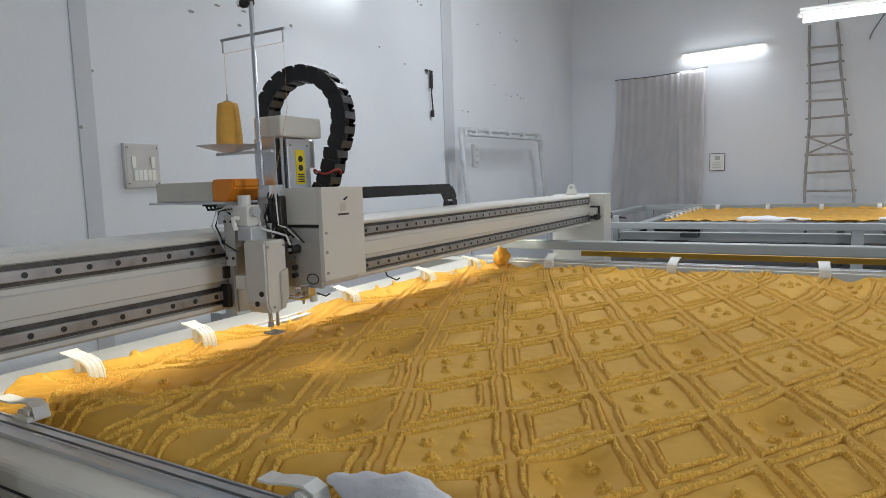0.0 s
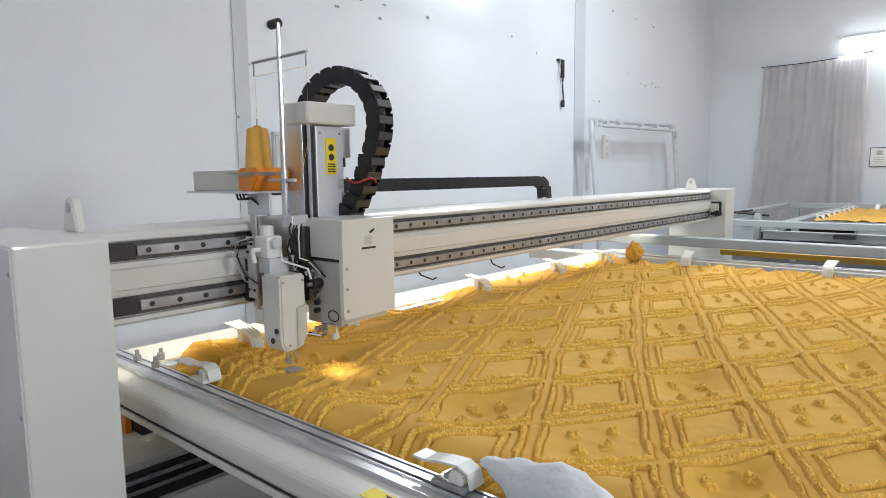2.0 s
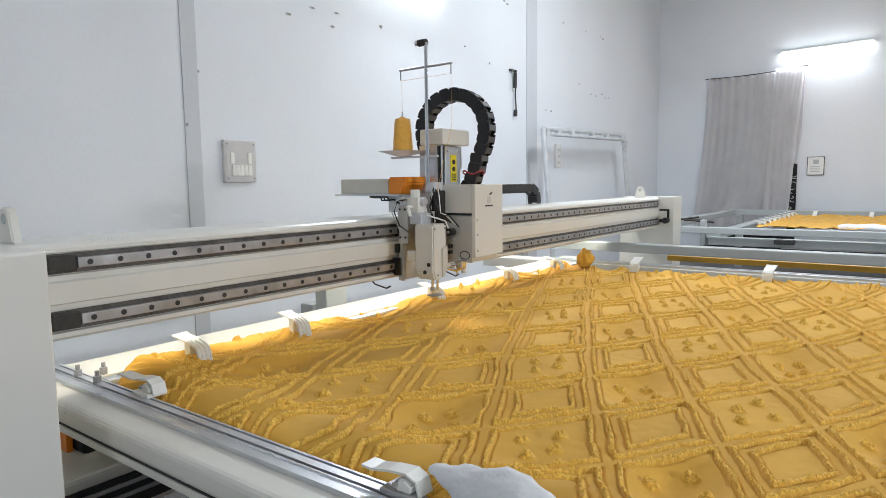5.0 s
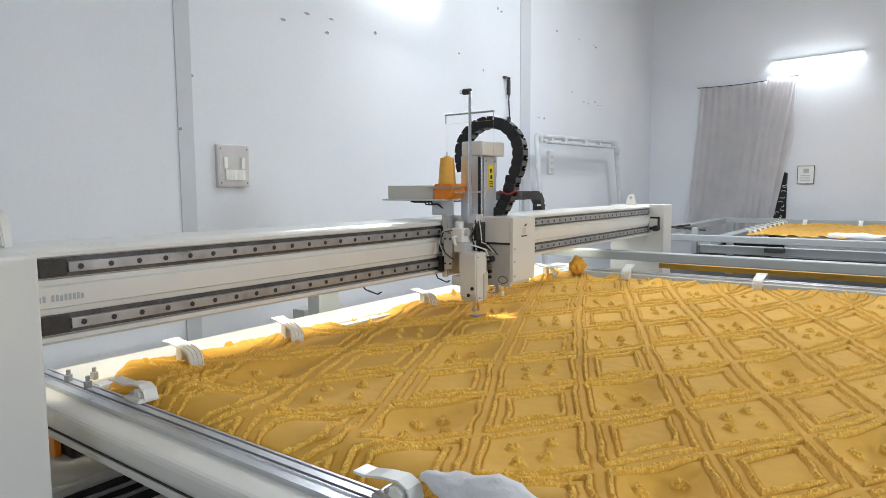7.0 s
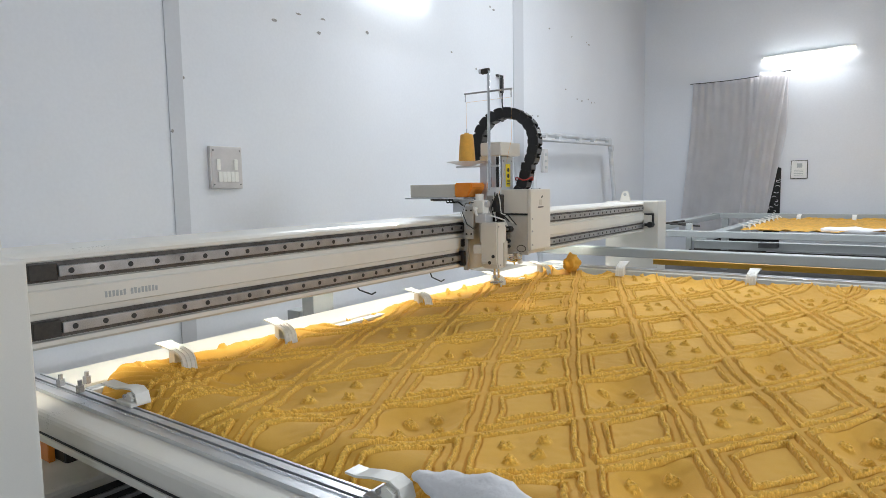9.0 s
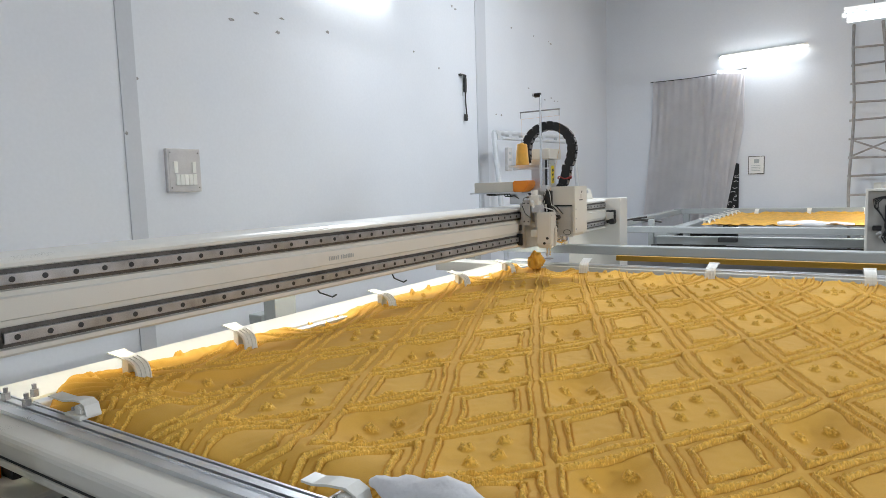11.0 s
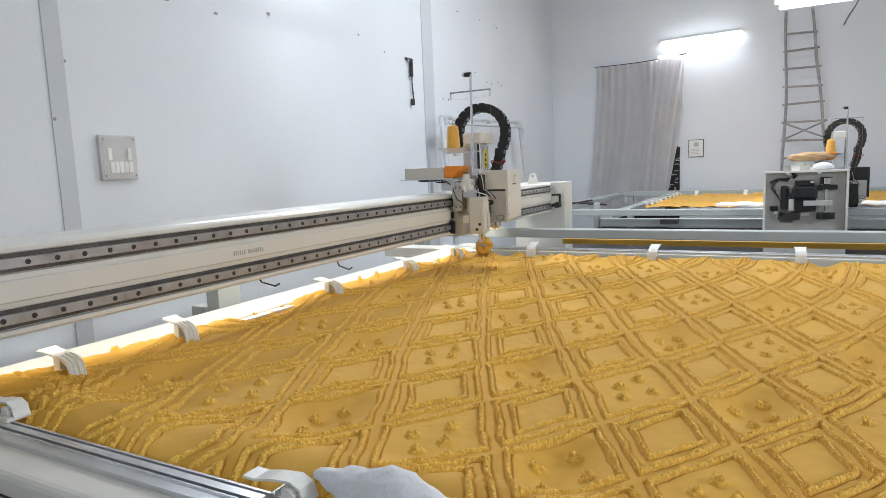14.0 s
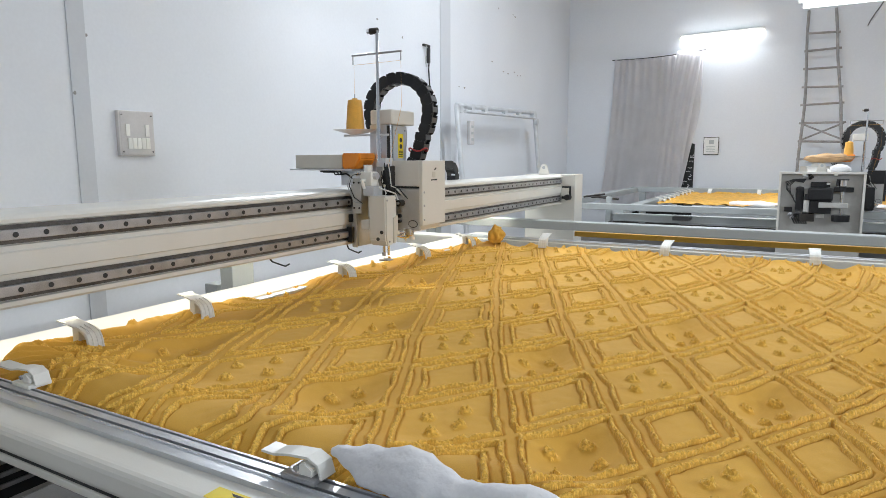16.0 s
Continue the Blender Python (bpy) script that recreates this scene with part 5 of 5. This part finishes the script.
def ladder():
    ob = thing("ladder", (0.47, 11.75, 0), "grey wooden ladder leaning against the far wall", "ladder")
    y0, y1 = 11.25, 12.0

    def at(x, z):
        return Vector((x, y0 + (y1 - y0) * z / 3.75, z))
    part("rail", pipe(B(), [at(0.13 + 0.02 * math.cos(k), 0.375 * k) for k in range(11)], 0.022, 8), BAMBOO, ob)
    part("rail", pipe(B(), [at(0.86 - 0.038 * k + 0.008 * math.cos(k * 2), 0.375 * k) for k in range(11)], 0.022, 8), BAMBOO, ob)
    for k in range(12):
        z = 0.28 + 0.283 * k
        r = 0.86 - 0.038 * z / 0.375
        part("rung", rod(B(), at(0.09, z), at(r + 0.05, z + 0.02 * math.sin(k * 2.1)), 0.017, 8), BAMBOO, ob)
    part("brace", rod(B(), at(0.10, 1.70), at(0.72, 1.98), 0.014, 8), BAMBOO, ob)
    part("brace", rod(B(), at(0.10, 1.98), at(0.72, 1.70), 0.014, 8), BAMBOO, ob)


def loose_wire():
    ob = thing("loose_wire", (1.0, YF - 0.02, 3.6), "thin dark wire hanging on the far wall", "wire")
    part("wire", pipe(B(), [(0.97 - 0.05 * math.cos(k * 0.6) + 0.02 * k, YF - 0.015, 3.45 + 0.08 * k) for k in range(8)], 0.006, 6), DARK, ob)


# ---- the second machine, farther on ----
M2X, M2Y = 2.1, 6.62


def far_cloth():
    """The second bedspread, seen edge-on: a gently uneven tufted sheet."""
    bm = B()
    nx, ny = 90, 80
    rows = []
    for j in range(ny + 1):
        row = []
        for i in range(nx + 1):
            x, y = -1.38 + 4.2 * i / nx, 8.25 + 2.9 * j / ny
            p, q = (x / 0.15 + y / 0.25) / 2, (x / 0.15 - y / 0.25) / 2
            r = 2 * max(abs(p - round(p)), abs(q - round(q)))
            z = 0.862 + 0.012 * math.exp(-((r - 0.83) / 0.12) ** 2) + 0.012 * noise.noise(Vector((x * 3, y * 3, 1)))
            if i < 4 or j < 3 or j > ny - 3:
                z += 0.02 + 0.02 * noise.noise(Vector((x * 11, y * 11, 4)))
            row.append(bm.verts.new((x + 0.03 * noise.noise(Vector((x, y * 2, 9))), y, z)))
        rows.append(row)
    for a, b in zip(rows, rows[1:]):
        for i in range(nx):
            bm.faces.new((a[i], a[i + 1], b[i + 1], b[i]))
    return tagged(part("bedspread", bm, COTTON_FAR, smooth=True), "second mustard bedspread clamped on the farther table", "bedspread")


def second_machine():
    o = Vector((0, 0, 0))
    ob = thing("machine_table", (0.6, 9.0, 0), "second grey steel machine table farther on", "machine table", "machine tables")
    part("front_beam", block(B(), (-2.3, 7.25, 0.851), (4.2, 7.35, 0.922), 0.008), GREY_PAINT, ob)
    part("under_beam", block(B(), (-1.7, 7.37, 0.719), (4.2, 7.47, 0.809), 0.008), GREY_PAINT, ob)
    part("guide_rail", block(B(), (-1.75, 7.355, 0.681), (4.2, 7.369, 0.713), 0.003), DARK, ob, "dark guide rail")
    part("rear_beam", block(B(), (-2.4, 11.25, 0.86), (4.2, 11.37, 0.945), 0.008), GREY_PAINT, ob)
    part("side_beam", block(B(), (-2.42, 7.36, 0.86), (-2.27, 11.2, 0.935), 0.008), GREY_PAINT, ob)
    part("side_beam", block(B(), (-1.75, 7.48, 0.78), (-1.60, 11.2, 0.85), 0.008), GREY_PAINT, ob)
    part("slat", block(B(), (-1.7, 7.9, 0.82), (4.0, 8.1, 0.85), 0.004), ALU, ob)
    part("corner_plate", block(B(), (-1.82, 7.48, 0.55), (-1.76, 7.55, 0.99), 0.006), GREY_PAINT, ob)
    part("bracket", block(B(), (-1.72, 7.47, 0.70), (-1.58, 7.50, 0.76), 0.004), DARK, ob)
    part("sensor", block(B(), (-1.02, 7.236, 0.765), (-0.84, 7.37, 0.81), 0.003), INK, ob, "black sensor under the beam")
    for k in range(3):
        part("lever", rod(B(), (-2.25 + 0.1 * k, 8.0, 0.95), (-2.0 + 0.09 * k, 8.1, 0.985 - 0.03 * k), 0.012, 8), DARK, ob)
    for x in (-2.2, 0.6, 3.8):
        for y in (7.31, 11.3):
            part("leg", block(B(), (x - 0.05, y - 0.05, 0), (x + 0.05, y + 0.05, 0.856), 0.006), GREY_PAINT, ob)
    far_cloth()
    src = bpy.data.objects["frame_clamp"]
    for k in range(8):
        copy_thing(src, pose(-1.37, 8.5 + 0.36 * k, 0.86, 0, 0, 4 * math.sin(k * 2)))
    for k in range(5):
        copy_thing(src, pose(-1.1 + 0.72 * k, 11.1, 0.86, 0, 0, -90))
    for x, ln in ((-0.55, 0.75), (0.85, 1.0)):
        pts = [(x + ln * k / 9, 8.3 + 0.03 * math.sin(k), 0.89 + 0.008 * math.sin(k * 2)) for k in range(10)]
        tagged(part("wadding_roll", pipe(B(), pts, lambda s: 0.024 + 0.022 * math.sin(math.pi * min(1, s * 1.2 + 0.05)), 12), WHITE_CLOTH, smooth=True), "white wadding on the second cloth's edge", "wadding")


def rest_on_housing():
    """Carton and wrapped yarn on the second gantry's housing."""
    ob = thing("wrapped_bundle", (M2X - 1.62, M2Y + 0.5, 1.302), "clear-wrapped pale bundle on the far housing", "bundle")
    bm = B()
    bmesh.ops.create_icosphere(bm, subdivisions=3, radius=1.0)
    for v in bm.verts:
        f = 1 + 0.2 * noise.noise(v.co * 2.5)
        v.co = Vector((v.co.x * 0.085 * f, v.co.y * 0.045 * f, max(-0.6, v.co.z) * 0.042 * f)) + Vector((M2X - 1.60, M2Y + 0.5, 1.332))
    part("wrap", bm, WHITE_CLOTH, ob, smooth=True)
    bm = B()
    bmesh.ops.create_icosphere(bm, subdivisions=4, radius=1.0)
    for v in bm.verts:
        f = 1 + 0.22 * noise.noise(v.co * 2.1) + 0.1 * noise.noise(v.co * 6)
        v.co = Vector((v.co.x * 0.20 * f, v.co.y * 0.07 * f, max(-0.8, v.co.z) * 0.045 * f)) + Vector((M2X - 1.70, M2Y + 0.62, 1.432))
    part("yarn", bm, CARD, ob, "tan yarn in a clear bag", smooth=True)
    return ob


room()
lights()
table_things()
bridge = gantry(0, 0, "cream gantry beam with steel guide rails over the cloth", False)
slide = carriage(0, 0, 0, True)
head = sewing_head(0, 0)
cone = thread_cone(0, 0)
loop = arch_chain(0, 0)
drag = drag_chain()
switch_board()
wall_cable()
pipe_rack()
flap = curtain()
notice()
ladder()
loose_wire()
second_machine()
bridge_far = gantry(M2X, M2Y, "second cream gantry with its drive bare at the end", True)
slide_far = carriage(M2X + 0.06, 0.75, M2Y)
head_far = sewing_head(M2X + 0.06, 0.75, M2Y, BLACK, DARK, "black sewing head without its covers on the farther machine")
cone_far = thread_cone(M2X + 0.06, 0.75, M2Y)
loop_far = arch_chain(M2X + 0.13, 0.75, M2Y)
bundle_far = rest_on_housing()


def motions():
    times = sorted({round(0.1 * k, 1) for k in range(161)})
    g = {t: along(GANTRY, t) for t in times}
    h = {t: (along(HEAD, t - 0.06) + along(HEAD, t) + along(HEAD, t + 0.06)) / 3 for t in times}
    z = {t: (along(LIFT, t - 0.05) + along(LIFT, t) + along(LIFT, t + 0.05)) / 3 for t in times}

    def carry(ob, way, steps):
        at = ob.location.copy()
        walk(ob, [(t, Matrix.Translation(at + Vector(way(t)))) for t in steps])
    half = [t for t, v in GANTRY]
    carry(bridge, lambda t: (along(GANTRY, t), 0, 0), half)
    carry(drag, lambda t: (along(GANTRY, t), 0, 0), half)
    carry(slide, lambda t: (g[t], h[t], 0), times)
    carry(head, lambda t: (g[t], h[t], z[t]), times)
    carry(cone, lambda t: (g[t], h[t], z[t]), times)
    carry(loop, lambda t: (g[t], h[t], 0.5 * z[t]), times)
    fifth = times[::2]
    for link in drag.children:
        s = link["place"]
        walk(link, [(t, link_pose(s, h[t])) for t in fifth])
    # the print on the belt turns back inside the near housing
    for ob in slide.children:
        if ob.name.startswith("belt_print"):
            walk(ob, [(t, Matrix.Translation((0, max(0.0, 0.365 - (h[t] - 1.87)), 0))) for t in times])
    # the curtain's loose edge blows aside
    at = flap.location.copy()
    blow = [(0, 0), (3.4, 0.3), (4.2, 0.9), (5.2, 4.0), (6.2, 6.6), (6.7, 7.2), (7.5, 7.0), (8.7, 6.8), (10.8, 6.8), (13, 6.6), (16, 6.8)]
    walk(flap, [(t, Matrix.Translation(at) @ Matrix.Rotation(radians(v), 4, "Y")) for t, v in blow])
    far = [t for t, v in SECOND]
    for ob in (bridge_far, slide_far, head_far, cone_far, loop_far, bundle_far):
        carry(ob, lambda t: (along(SECOND, t), 0, 0), far)


motions()
